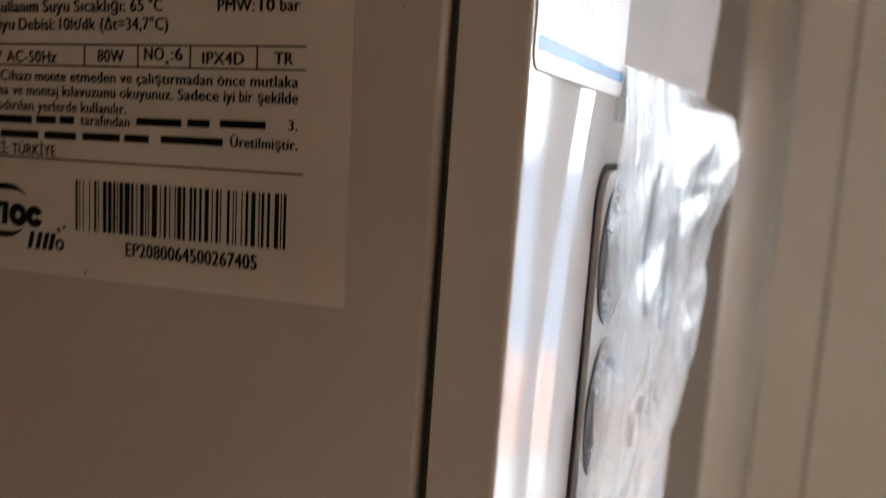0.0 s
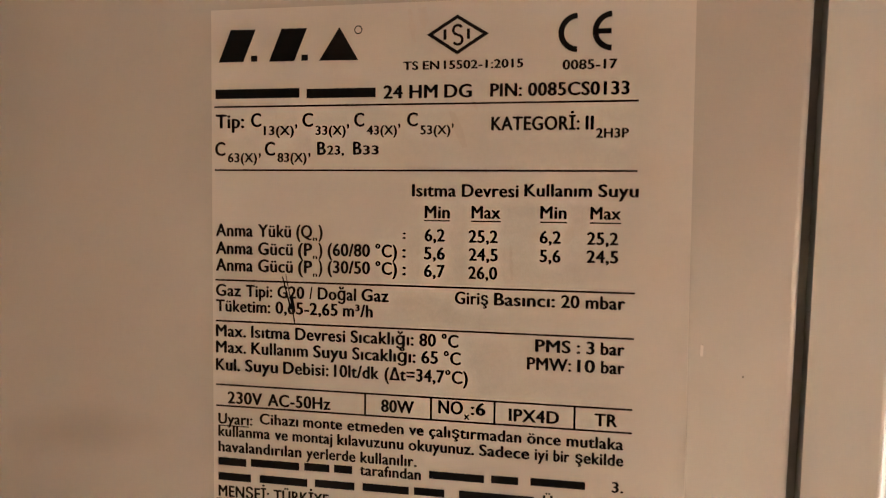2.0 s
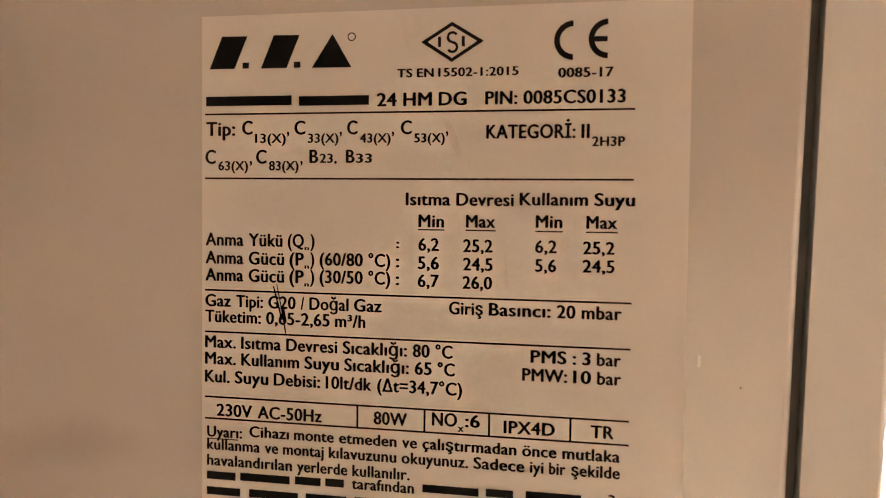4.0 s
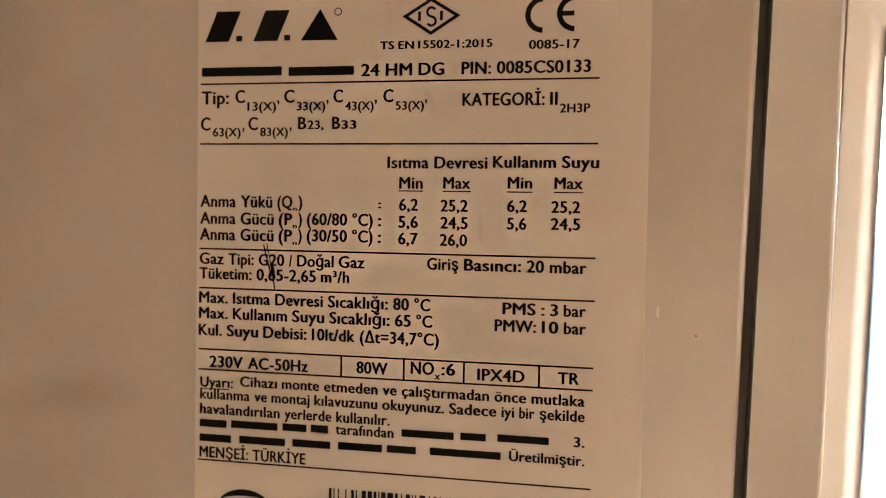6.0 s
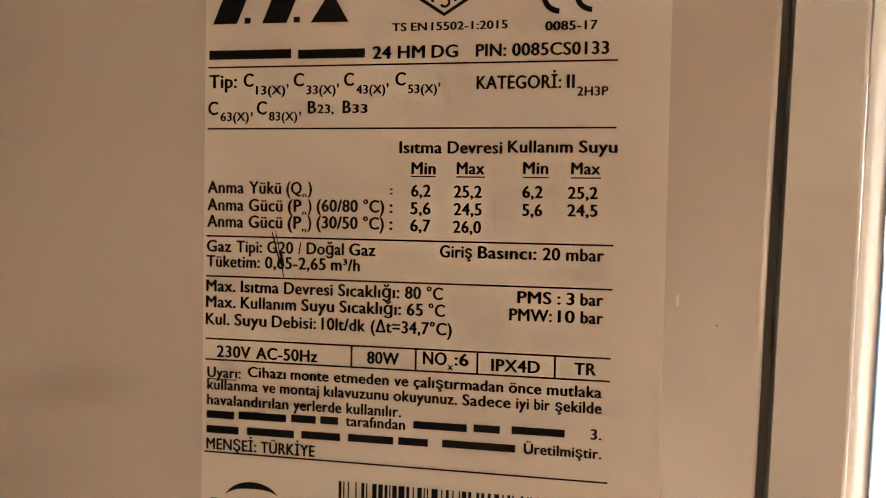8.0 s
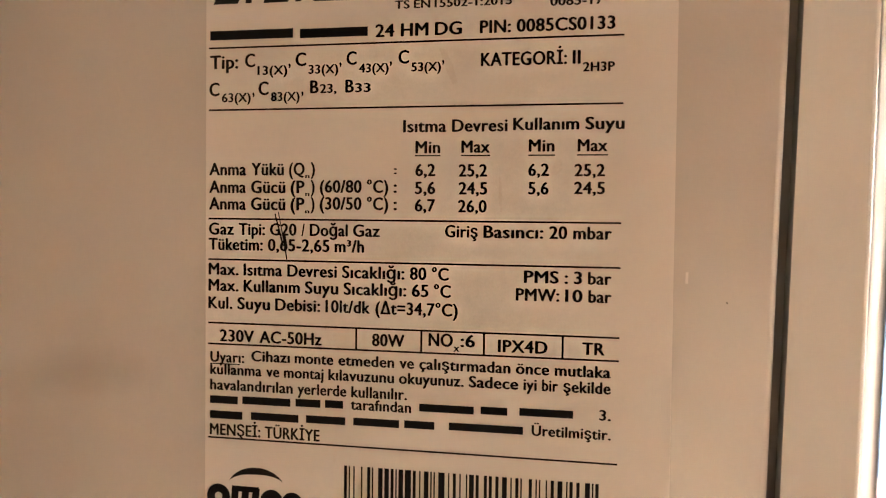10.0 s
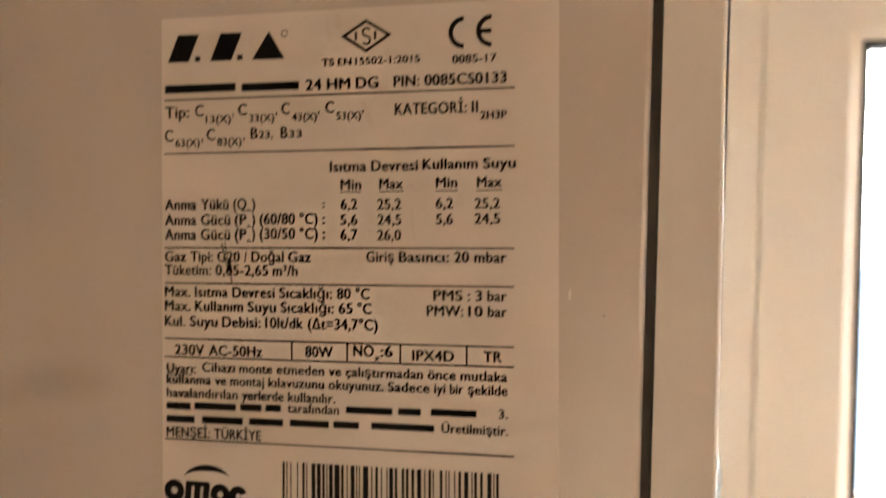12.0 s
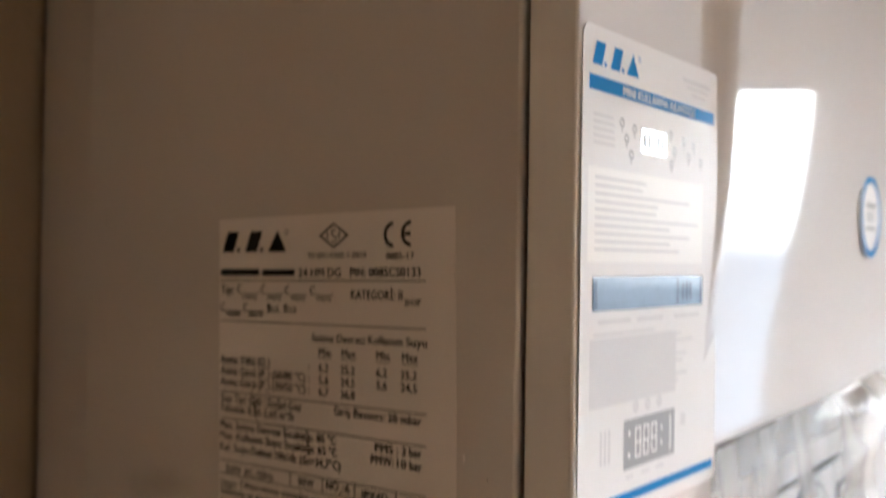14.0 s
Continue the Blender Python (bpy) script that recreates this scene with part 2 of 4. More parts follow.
def rect(u0, u1, v0, v1):
    return [(u0, v0), (u1, v0), (u1, v1), (u0, v1)]


def ring(u, v, r0, r1, a0=0, a1=360, n=28, squash=1.0):
    quads = []
    for k in range(n):
        a, b = radians(a0 + (a1 - a0) * k / n), radians(a0 + (a1 - a0) * (k + 1) / n)
        quads.append([(u + squash * r * math.cos(t), v + r * math.sin(t)) for r, t in ((r0, a), (r1, a), (r1, b), (r0, b))])
    return quads


def lettering(text, bold=0.0):
    """The outline of a line of text as a flat mesh, 1 unit of size."""
    cu = bpy.data.curves.new("text", "FONT")
    cu.body, cu.size, cu.resolution_u, cu.offset = text, 1.0, 4, bold
    cu.fill_mode = "BOTH"
    cu.space_character = 1.06
    ob = bpy.data.objects.new("text", cu)
    scene.collection.objects.link(ob)
    me = bpy.data.meshes.new_from_object(ob.evaluated_get(bpy.context.evaluated_depsgraph_get()))
    bpy.data.objects.remove(ob)
    bpy.data.curves.remove(cu)
    return me


_cap = lettering("H", 0.0)
CAP = max(v.co.y for v in _cap.vertices)
bpy.data.meshes.remove(_cap)


def printed(text, u0, u1, v, cap, parent, material, lift=0.00025, spread=0.036):
    """A line of text fitted between u0 and u1 on the baseline v, in label millimetres."""
    me = lettering(text)
    thick = bmesh.new()
    for dx, dy in ((-spread, 0), (0, -0.4 * spread), (0, 0.4 * spread), (spread, 0)):
        first = len(thick.verts)
        thick.from_mesh(me)
        thick.verts.ensure_lookup_table()
        bmesh.ops.translate(thick, verts=thick.verts[first:], vec=(dx, dy, 0))
    thick.to_mesh(me)
    thick.free()
    xs = [q.co.x for q in me.vertices]
    a, b = min(xs), max(xs)
    for q in me.vertices:
        q.co = Vector(((u0 + (q.co.x - a) * (u1 - u0) / (b - a)) / 1000, -lift, (-v + q.co.y * cap / CAP) / 1000))
    me.materials.append(material)
    ob = new("printed_text", me)
    ob.parent = parent
    return ob


# ---- the room ----
WX, DY = -0.143, 1.0      # the wall behind the boiler; the wall with the balcony door
X1, Y0, ZC = 2.6, -2.6, 2.6
structure("floor", box(WX - 0.15, X1 + 0.15, Y0 - 0.15, DY + 0.2, -0.12, 0.0), FLOOR, "brown tiled floor of the room", "floor")
structure("ceiling", box(WX - 0.15, X1 + 0.15, Y0 - 0.15, DY + 0.2, ZC, ZC + 0.12), CEILING, "plain cream painted ceiling", "ceiling")
# west wall is cream plaster with shade put into its colour
structure("wall_west", box(WX - 0.15, WX, Y0 - 0.15, DY + 0.2, 0, ZC), WALL_BACK, "cream plastered wall behind the boiler, coloured darker as in shade", "wall")
structure("wall_east", box(X1, X1 + 0.15, Y0 - 0.15, DY + 0.2, 0, ZC), WALL, "plain cream plastered wall", "wall")
# unseen south wall, coloured dark to bounce less light
structure("wall_south", box(WX, X1, Y0 - 0.15, Y0, 0, ZC), WALL_DIM, "plain plastered wall out of view, dimmed to cut bounced light", "wall")
# wall with the door opening
FX0, FX1, FZ1 = 0.150, 2.42, 2.02
nw = box(WX, FX0, DY, DY + 0.2, 0, ZC)
box(FX1, X1, DY, DY + 0.2, 0, ZC, bm=nw)
box(FX0, FX1, DY, DY + 0.2, FZ1, ZC, bm=nw)
structure("wall_north", nw, WALL_PALE, "off-white plastered wall around the balcony door", "wall")

# balcony door: outer frame, sash, bead, gasket and pane
door = thing("balcony_door", "white plastic balcony door, its unseen second sash added to let in light", "door", (FX0, DY, 0), kind="structure")


def dp(name, bm, material, label="", smooth=False):
    bmesh.ops.translate(bm, verts=bm.verts, vec=-Vector(door.location))
    return part(name, bm, material, door, label, smooth)


# left edge of an unseen second sash, added to bring more daylight onto the boiler
S2 = 1.35
SX0, SX1, SZ0, SZ1 = 0.2745, 1.28, 0.30, 1.888       # outer edge of the sash
GX0, GX1, GZ0, GZ1 = 0.394, 1.161, 0.419, 1.772     # edge of the glass
cove = bmesh.new()
line = [(0.1505, DY + 0.07), (0.1505, DY - 0.043), (0.1520, DY - 0.045)]
line += [(0.2045 - 0.0510 * math.cos(radians(a)), DY - 0.045 + 0.050 * math.sin(radians(a))) for a in range(0, 91, 6)] + [(0.2045, DY + 0.07)]
low, top = ([cove.verts.new((px, py, z)) for px, py in line] for z in (0.0, FZ1))
for k in range(len(line)):
    j = (k + 1) % len(line)
    cove.faces.new((low[k], low[j], top[j], top[k]))
cove.faces.new(low)
cove.faces.new(top)
for f in cove.faces:
    f.smooth = len(f.verts) == 4 and all(e.calc_length() < 0.02 or e.calc_length() > 1.0 for e in f.edges)
dp("coved_trim", cove, PVC, "white coved trim beside the door frame")
dp("frame", box(0.2075, SX0 - 0.003, DY - 0.012, DY + 0.07, 0.0, FZ1, 0.004, 2), PVC)
dp("frame", box(SX1 + 0.003, S2 - 0.003, DY - 0.012, DY + 0.07, 0.0, FZ1, 0.004, 2), PVC)
dp("frame", box(S2 + SX1 - SX0 + 0.003, FX1, DY - 0.012, DY + 0.07, 0.0, FZ1, 0.004, 2), PVC)
dp("frame", box(SX0 - 0.003, S2 + SX1 - SX0 + 0.003, DY - 0.0115, DY + 0.07, SZ1 + 0.003, FZ1, 0.004, 2), PVC)
dp("groove", box(0.2040, 0.2080, DY + 0.022, DY + 0.06, 0.0, FZ1), PVC)


def mitred(a0, a1, b0, b1, c0, c1, d0, d1, y0, y1, lip):
    """Four mitred bars of a rectangular frame, one bmesh each; a..: outer, c..: inner edges."""
    outer = [(a0, b0), (a1, b0), (a1, b1), (a0, b1)]
    inner = [(c0, d0), (c1, d0), (c1, d1), (c0, d1)]
    bars = []
    for k in range(4):
        j = (k + 1) % 4
        mids = [tuple(o + (i - o) * 0.86 for o, i in zip(outer[q], inner[q])) for q in (k, j)]
        cx, cz = (outer[k][0] + outer[j][0]) / 2, (outer[k][1] + outer[j][1]) / 2
        bm = bmesh.new()
        cols = []
        for q, mid in ((k, mids[0]), (j, mids[1])):
            s = 0.0006
            sx, sz = (s if outer[q][0] < cx else -s if outer[q][0] > cx else 0), (s if outer[q][1] < cz else -s if outer[q][1] > cz else 0)
            prof = [(*outer[q], y1), (*outer[q], y0 + 0.0015), (outer[q][0] * 0.985 + inner[q][0] * 0.015, outer[q][1] * 0.985 + inner[q][1] * 0.015, y0), (*mid, y0 + 0.001), (*inner[q], y0 + lip), (*inner[q], y1)]
            cols.append([bm.verts.new((px + sx, py, pz + sz)) for px, pz, py in prof])
        for m in range(6):
            n = (m + 1) % 6
            bm.faces.new((cols[0][m], cols[0][n], cols[1][n], cols[1][m]))
        bm.faces.new(cols[0])
        bm.faces.new(list(reversed(cols[1])))
        bars.append(bm)
    return bars


for ox in (0.0, S2 - SX0):
    for bar in mitred(SX0 + ox, SX1 + ox, SZ0, SZ1, GX0 + ox, GX1 + ox, GZ0, GZ1, DY - 0.0055, DY + 0.05, 0.009):
        dp("sash_bar", bar, PVC)
    for bar in mitred(GX0 + ox - 0.001, GX1 + ox + 0.001, GZ0 - 0.001, GZ1 + 0.001, GX0 + ox + 0.008, GX1 + ox - 0.008, GZ0 + 0.008, GZ1 - 0.008, DY + 0.002, DY + 0.03, 0.004):
        dp("gasket", bar, GASKET, "black rubber gasket")
    pane = dp("pane", box(GX0 + ox + 0.002, GX1 + ox - 0.002, DY + 0.012, DY + 0.018, GZ0 + 0.002, GZ1 - 0.002), GLASS, "clear glass pane")
    pane.visible_shadow = False
    # unseen strips, added to block daylight leaking through the gaps round the sash
    for x0, x1, z0, z1 in ((SX0 - 0.009, SX0 + 0.02, 0.0, SZ1 + 0.012), (SX1 - 0.02, SX1 + 0.009, 0.0, SZ1 + 0.012), (SX0 + 0.02, SX1 - 0.02, SZ1 - 0.02, SZ1 + 0.012), (SX0 + 0.02, SX1 - 0.02, SZ0 - 0.03, SZ0 + 0.02)):
        dp("leak_stop", box(x0 + ox, x1 + ox, DY + 0.0515, DY + 0.066, z0, z1), PVC)
    dp("lower_panel", box(SX0 + ox + 0.004, SX1 + ox - 0.004, DY, DY + 0.05, 0.04, SZ0 - 0.003, 0.004), PVC)

# ---- outside: haze, ground and houses far below ----
bm = bmesh.new()
arc = [(90 * math.cos(radians(a)), 90 * math.sin(radians(a))) for a in range(-60, 151, 6)]
low, top = ([bm.verts.new((x, y, z)) for x, y in arc] for z in (-30, 90))
for k in range(len(arc) - 1):
    bm.faces.new((low[k], low[k + 1], top[k + 1], top[k]))
tagged(new("backdrop", finish(bm, "backdrop", SKY_MAT)), "bright hazy daylight sky", "sky", kind="structure")
structure("ground", box(-88, 88, -88, 88, -22.2, -22.0), GROUND, "dull ground far below the window", "ground")


def house(x, y, w, d, z1, material, rows, cols):
    h = thing("house", "distant rendered apartment house with a tiled roof", "house", (x, y, -22.0), group="houses outside")
    hgt = z1 + 22.0
    part("wall", box(-w / 2, w / 2, 0, d, 0, hgt), material, h)
    bm = bmesh.new()
    a = [bm.verts.new(q) for q in ((-w / 2 - 0.3, -0.3, hgt), (w / 2 + 0.3, -0.3, hgt), (w / 2 + 0.3, d + 0.3, hgt), (-w / 2 - 0.3, d + 0.3, hgt))]
    r0, r1 = bm.verts.new((-w / 4, d / 2, hgt + 1.4)), bm.verts.new((w / 4, d / 2, hgt + 1.4))
    for f in ((a[0], a[1], r1, r0), (a[1], a[2], r1), (a[2], a[3], r0, r1), (a[3], a[0], r0), (a[3], a[2], a[1], a[0])):
        bm.faces.new(f)
    part("roof", bm, ROOF, h)
    for i in range(cols):
        for k in range(rows):
            cx, cz = -w / 2 + (i + 0.5) * w / cols, hgt - 1.6 - k * 2.9
            if cz > 1:
                win = part("window", box(cx - 0.6, cx + 0.6, -0.04, 0.05, cz - 0.7, cz + 0.7), PVC, h)
                for s in (-0.28, 0.28):
                    part("pane", box(cx + s - 0.24, cx + s + 0.24, -0.07, 0.0, cz - 0.6, cz + 0.6), PANE, win)


house(3.0, 22, 11, 9, -6.6, HOUSE_WALL, 3, 4)
house(16.0, 27, 12, 9, -7.6, HOUSE_WALL_B, 3, 4)
house(31.0, 24, 13, 9, -6.2, HOUSE_WALL, 3, 5)
house(48.0, 34, 14, 9, -9.2, HOUSE_WALL_B, 3, 5)
house(-9.0, 30, 11, 9, -8.2, HOUSE_WALL_B, 3, 4)

# ---- the wall-hung boiler ----
BZ0, BZ1, BW = 1.22, 1.93, 0.430
XR, XG, XF = -0.137, 0.1345, 0.1528        # rear edge, front edge of the side panel, face of the front cover
boiler = thing("boiler", "white wall-hung gas boiler with a crooked rating label", "boiler", (XR, 0.2, BZ0))


def bp(name, bm, material, label="", smooth=False, parent=None):
    bmesh.ops.translate(bm, verts=bm.verts, vec=-Vector(boiler.location))
    return part(name, bm, material, parent or boiler, label, smooth)


bp("body", box(XR + 0.004, XG + 0.0022, 0.0045, BW - 0.004, BZ0 + 0.002, BZ1 - 0.002), INNER, "inner body, toned dark for the shade in the panel gaps")


def folded_sheet(x0, x1, y, inward, r, thick):
    """A steel side panel from BZ0 to BZ1: its front edge is rolled inwards with radius r, its rear strip bows in a little."""
    line = [(x0, y + inward * 0.0034)] + [(x0 + 0.0004 + 0.0023 * k, y + inward * 0.0026 * (1 - k / 20) ** 2) for k in range(21)]
    line += [(x1 - r + r * math.sin(radians(a)), y + inward * r * (1 - math.cos(radians(a)))) for a in range(0, 91, 10)]
    line += [(x1, y + inward * thick), (x0, y + inward * thick)]
    b = bmesh.new()
    lo, hi = ([b.verts.new((px, py, z)) for px, py in line] for z in (BZ0, BZ1))
    for k in range(len(line)):
        j = (k + 1) % len(line)
        b.faces.new((lo[k], lo[j], hi[j], hi[k]))
    b.faces.new(lo)
    b.faces.new(hi)
    return b


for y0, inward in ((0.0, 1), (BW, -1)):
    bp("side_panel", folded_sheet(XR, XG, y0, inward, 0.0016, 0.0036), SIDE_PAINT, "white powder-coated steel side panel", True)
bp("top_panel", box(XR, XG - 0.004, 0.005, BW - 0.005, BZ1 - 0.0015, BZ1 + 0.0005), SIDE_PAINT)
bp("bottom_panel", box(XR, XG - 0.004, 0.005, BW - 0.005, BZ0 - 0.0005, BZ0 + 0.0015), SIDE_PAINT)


# front cover: a flat border, a sloping shoulder and a proud middle that widens round the controls
def ease(a, b, t):
    t = max(0.0, min(1.0, (t - a) / (b - a)))
    return t * t * (3 - 2 * t)


def shoulder(z):
    """Where the shoulder starts and ends at height z, from the near edge of the cover."""
    wide = 1 - ease(1.40, 1.60, z)
    return 0.090 - 0.057 * wide, 0.103 - 0.057 * wide


def slope(a, b, t):
    """A straight ramp from 0 at a to 1 at b with softened ends."""
    t = max(0.0, min(1.0, (t - a) / (b - a)))
    return 0.8 * t + 0.2 * t * t * (3 - 2 * t)


def cover_x(y, z):
    s = min(y, BW - y)
    m = min(y, 0.2)
    a, b = shoulder(z)
    r = 0.0011
    edge = r - math.sqrt(max(0.0, r * r - max(0.0, r - s) ** 2)) if s < r else 0.0
    top = min(z - BZ0, BZ1 - z)
    edge += r - math.sqrt(max(0.0, r * r - max(0.0, r - top) ** 2)) if top < r else 0.0
    rise = 0.0065 + 0.055 * (min(z, 1.72) - 1.606)
    rise = 0.0008 + (rise - 0.0008) * ease(1.476, 1.512, z)
    lean = 0.10 * (m - 0.2) * max(-0.14, min(0.02, z - 1.625)) * ease(1.478, 1.51, z)
    return XF - edge + (rise + lean) * slope(a, b, y) + 0.00025 * math.sin(31 * z + 9 * y)


ys = [0, 0.00015, 0.0004, 0.0007, 0.0011, 0.0028] + [0.006 + 0.004 * k for k in range(49)]
ys = ys + [0.2] + [BW - q for q in reversed(ys)]
zs = [0, 0.0003, 0.0008, 0.0016, 0.0028] + [0.008 + 0.0087 * k for k in range(80)]
zs = [BZ0 + q for q in zs if q < BZ1 - BZ0 - 0.003] + [BZ1 - q for q in (0.0028, 0.0016, 0.0008, 0.0003, 0)]
bm = bmesh.new()
grid = [[bm.verts.new((cover_x(y, z), y, z)) for z in zs] for y in ys]
for i in range(len(ys) - 1):
    for k in range(len(zs) - 1):
        bm.faces.new((grid[i][k], grid[i + 1][k], grid[i + 1][k + 1], grid[i][k + 1]))
edge = [grid[i][0] for i in range(len(ys))] + [grid[-1][k] for k in range(1, len(zs))] + [grid[i][-1] for i in range(len(ys) - 2, -1, -1)] + [grid[0][k] for k in range(len(zs) - 2, 0, -1)]
edge = [bm.verts.new(v.co) for v in edge]
back = [bm.verts.new((XG + 0.0026, v.co.y, v.co.z)) for v in edge]
for k in range(len(edge)):
    j = (k + 1) % len(edge)
    bm.faces.new((edge[k], edge[j], back[j], back[k]))
cap = [bm.verts.new(v.co) for v in back]
bm.faces.new(cap)
bp("front_cover", bm, FRONT_PAINT, "glossy white front cover with a raised middle", True)

# ---- rating label on the side panel ----
label = new("rating_label")
label.empty_display_size = 0.02
label.parent = boiler
label["label"] = "silver-white rating label printed in black, slightly crooked"
label.matrix_local = Matrix.Translation(-Vector(boiler.location)) @ pose(0, 0, 1.55, 0, -1.4, 0)
part("paper", box(-0.0008, 0.1115, -0.00012, 0.0, -0.1255, 0.0230), PAPER, label)


def w(text, u0, u1, v, cap):
    printed(text, u0, u1, v, cap, label, INK)


def bars(words):
    for u0, u1, v, h in words:
        part("printed_bar", flat([rect(u0, u1, v - h * 0.84, v - h * 0.10)], 0.00025), INK, label)


def rule(u0, u1, v, thick=0.42):
    part("rule", flat([rect(u0, u1, v - thick / 2, v + thick / 2)], 0.00025), INK, label)


w("TS", 47.18, 50.79, -7.75, 1.87)
w("EN", 51.79, 55.72, -7.75, 1.87)
w("15502-1:2015", 56.72, 74.81, -7.75, 1.87)
w("0085-17", 83.45, 95.31, -7.02, 2.04)
w("24", 42.48, 47.18, -1.38, 2.90)
w("HM", 48.69, 55.36, -1.38, 2.90)
w("DG", 56.87, 63.30, -1.38, 2.90)
w("PIN:", 67.45, 74.64, -1.44, 2.82)
w("0085CS0133", 75.93, 97.98, -1.44, 2.82)
w("Tip:", 0.28, 7.79, 5.02, 3.18)
w("C", 9.50, 12.20, 4.78, 3.14)
w("13(X)", 12.77, 20.50, 6.76, 2.09)
w(",", 20.77, 21.33, 4.83, 3.11)
w("C", 22.58, 25.34, 4.85, 3.10)
w("33(X)", 25.90, 33.41, 6.80, 2.06)
w(",", 33.67, 34.21, 4.89, 3.06)
w("C", 35.43, 37.98, 4.91, 3.06)
w("43(X)", 38.52, 45.83, 6.83, 2.03)
w(",", 46.08, 46.61, 4.95, 3.02)
w("C", 48.18, 50.79, 4.97, 3.01)
w("53(X)", 51.33, 58.42, 6.86, 2.00)
w(",", 58.66, 59.17, 5.01, 2.98)
w("KATEGORİ:", 67.78, 87.43, 6.07, 2.95)
w("II", 88.66, 90.47, 6.07, 2.95)
w("2H3P", 90.97, 98.03, 7.86, 2.03)
w("C", 0.10, 2.86, 11.63, 3.19)
w("63(X)", 3.44, 11.05, 13.19, 2.12)
w(",", 11.48, 12.05, 11.60, 3.15)
w("C", 13.04, 15.73, 11.59, 3.14)
w("83(X)", 16.29, 23.69, 13.14, 2.09)
w(",", 24.11, 24.66, 11.57, 3.10)
w("B", 26.32, 28.51, 11.43, 2.97)
w("23,", 28.79, 33.01, 11.42, 2.06)
w("B", 35.18, 37.34, 11.41, 2.94)
w("33", 37.60, 41.48, 11.40, 2.04)
w("Isıtma", 49.47, 59.87, 20.98, 2.78)
w("Devresi", 61.19, 74.19, 20.98, 2.78)
w("Kullanım", 75.43, 90.39, 20.75, 2.70)
w("Suyu", 91.71, 100.37, 20.75, 2.70)
w("Min", 52.51, 58.46, 25.90, 2.78)
w("Max", 63.45, 70.14, 25.81, 2.74)
w("Min", 79.06, 84.91, 25.64, 2.69)
w("Max", 90.08, 96.72, 25.66, 2.66)
w("Anma", 0.15, 9.95, 31.01, 2.95)
w("Yükü", 11.25, 19.77, 31.01, 2.95)
w("(Q", 21.06, 25.10, 31.01, 2.95)
w("n", 25.24, 26.34, 31.68, 1.04)
w(")", 26.62, 27.72, 30.87, 2.86)
w(":", 47.29, 48.09, 30.76, 2.04)
w("6,2", 52.55, 57.35, 31.21, 2.78)
w("25,2", 62.87, 69.58, 31.30, 2.75)
w("6,2", 79.01, 83.78, 31.16, 2.70)
w("25,2", 89.45, 96.23, 31.23, 2.67)
w("Anma", 0.13, 9.94, 35.32, 2.95)
w("Gücü", 11.24, 20.19, 35.32, 2.95)
w("(P", 21.49, 25.10, 35.32, 2.95)
w("n", 25.24, 26.35, 35.99, 1.05)
w(")", 26.63, 27.66, 35.13, 2.87)
w("(60/80", 28.94, 39.45, 35.13, 2.87)
w("°C)", 40.73, 46.01, 35.13, 2.87)
w(":", 47.28, 48.11, 35.13, 2.87)
w("5,6", 52.45, 57.39, 35.38, 2.79)
w("24,5", 62.91, 69.62, 35.42, 2.76)
w("5,6", 79.07, 83.72, 35.33, 2.71)
w("24,5", 89.40, 96.30, 35.22, 2.67)
w("Anma", 0.11, 9.92, 39.43, 2.96)
w("Gücü", 11.22, 20.19, 39.43, 2.96)
w("(P", 21.48, 25.10, 39.43, 2.96)
w("n", 25.24, 26.36, 40.18, 1.05)
w(")", 26.63, 27.66, 39.20, 2.88)
w("(30/50", 28.95, 39.46, 39.20, 2.88)
w("°C)", 40.75, 46.03, 39.20, 2.88)
w(":", 47.31, 48.14, 39.20, 2.88)
w("6,7", 52.48, 57.42, 39.44, 2.79)
w("26,0", 62.83, 69.55, 39.55, 2.76)
w("Gaz", 0.08, 6.77, 45.56, 2.83)
w("Tipi:", 8.04, 14.94, 45.56, 2.83)
w("G20", 16.21, 23.11, 45.56, 2.83)
w("/", 24.38, 25.20, 45.56, 2.83)
w("Doğal", 26.48, 36.10, 45.56, 2.83)
w("Gaz", 37.37, 44.06, 45.56, 2.83)
w("Giriş", 59.80, 67.56, 45.39, 2.78)
w("Basıncı:", 68.87, 82.68, 45.39, 2.78)
w("20", 83.99, 88.08, 45.39, 2.78)
w("mbar", 89.40, 98.02, 45.39, 2.78)
w("Tüketim:", 0.06, 14.41, 49.34, 2.84)
w("0,65-2,65", 15.69, 31.53, 49.34, 2.84)
w("m³/h", 32.81, 40.19, 49.34, 2.84)
w("Max.", 0.03, 8.05, 55.48, 2.85)
w("Isıtma", 9.34, 19.48, 55.48, 2.85)
w("Devresi", 20.77, 33.44, 55.48, 2.85)
w("Sıcaklığı:", 34.73, 50.17, 55.48, 2.85)
w("80", 51.45, 55.46, 55.48, 2.85)
w("°C", 56.75, 60.79, 55.48, 2.85)
w("PMS", 78.36, 86.32, 55.50, 2.73)
w(":", 87.60, 88.42, 55.50, 2.73)
w("3", 89.70, 91.57, 55.50, 2.73)
w("bar", 92.85, 98.08, 55.50, 2.73)
w("Max.", 0.01, 8.08, 59.47, 2.85)
w("Kullanım", 9.38, 24.05, 59.47, 2.85)
w("Suyu", 25.34, 33.84, 59.47, 2.85)
w("Sıcaklığı:", 35.14, 50.66, 59.47, 2.85)
w("65", 51.96, 55.99, 59.47, 2.85)
w("°C", 57.28, 61.35, 59.47, 2.85)
w("PMW:", 76.56, 86.52, 59.61, 2.75)
w("10", 87.78, 91.72, 59.61, 2.75)
w("bar", 92.98, 98.16, 59.61, 2.75)
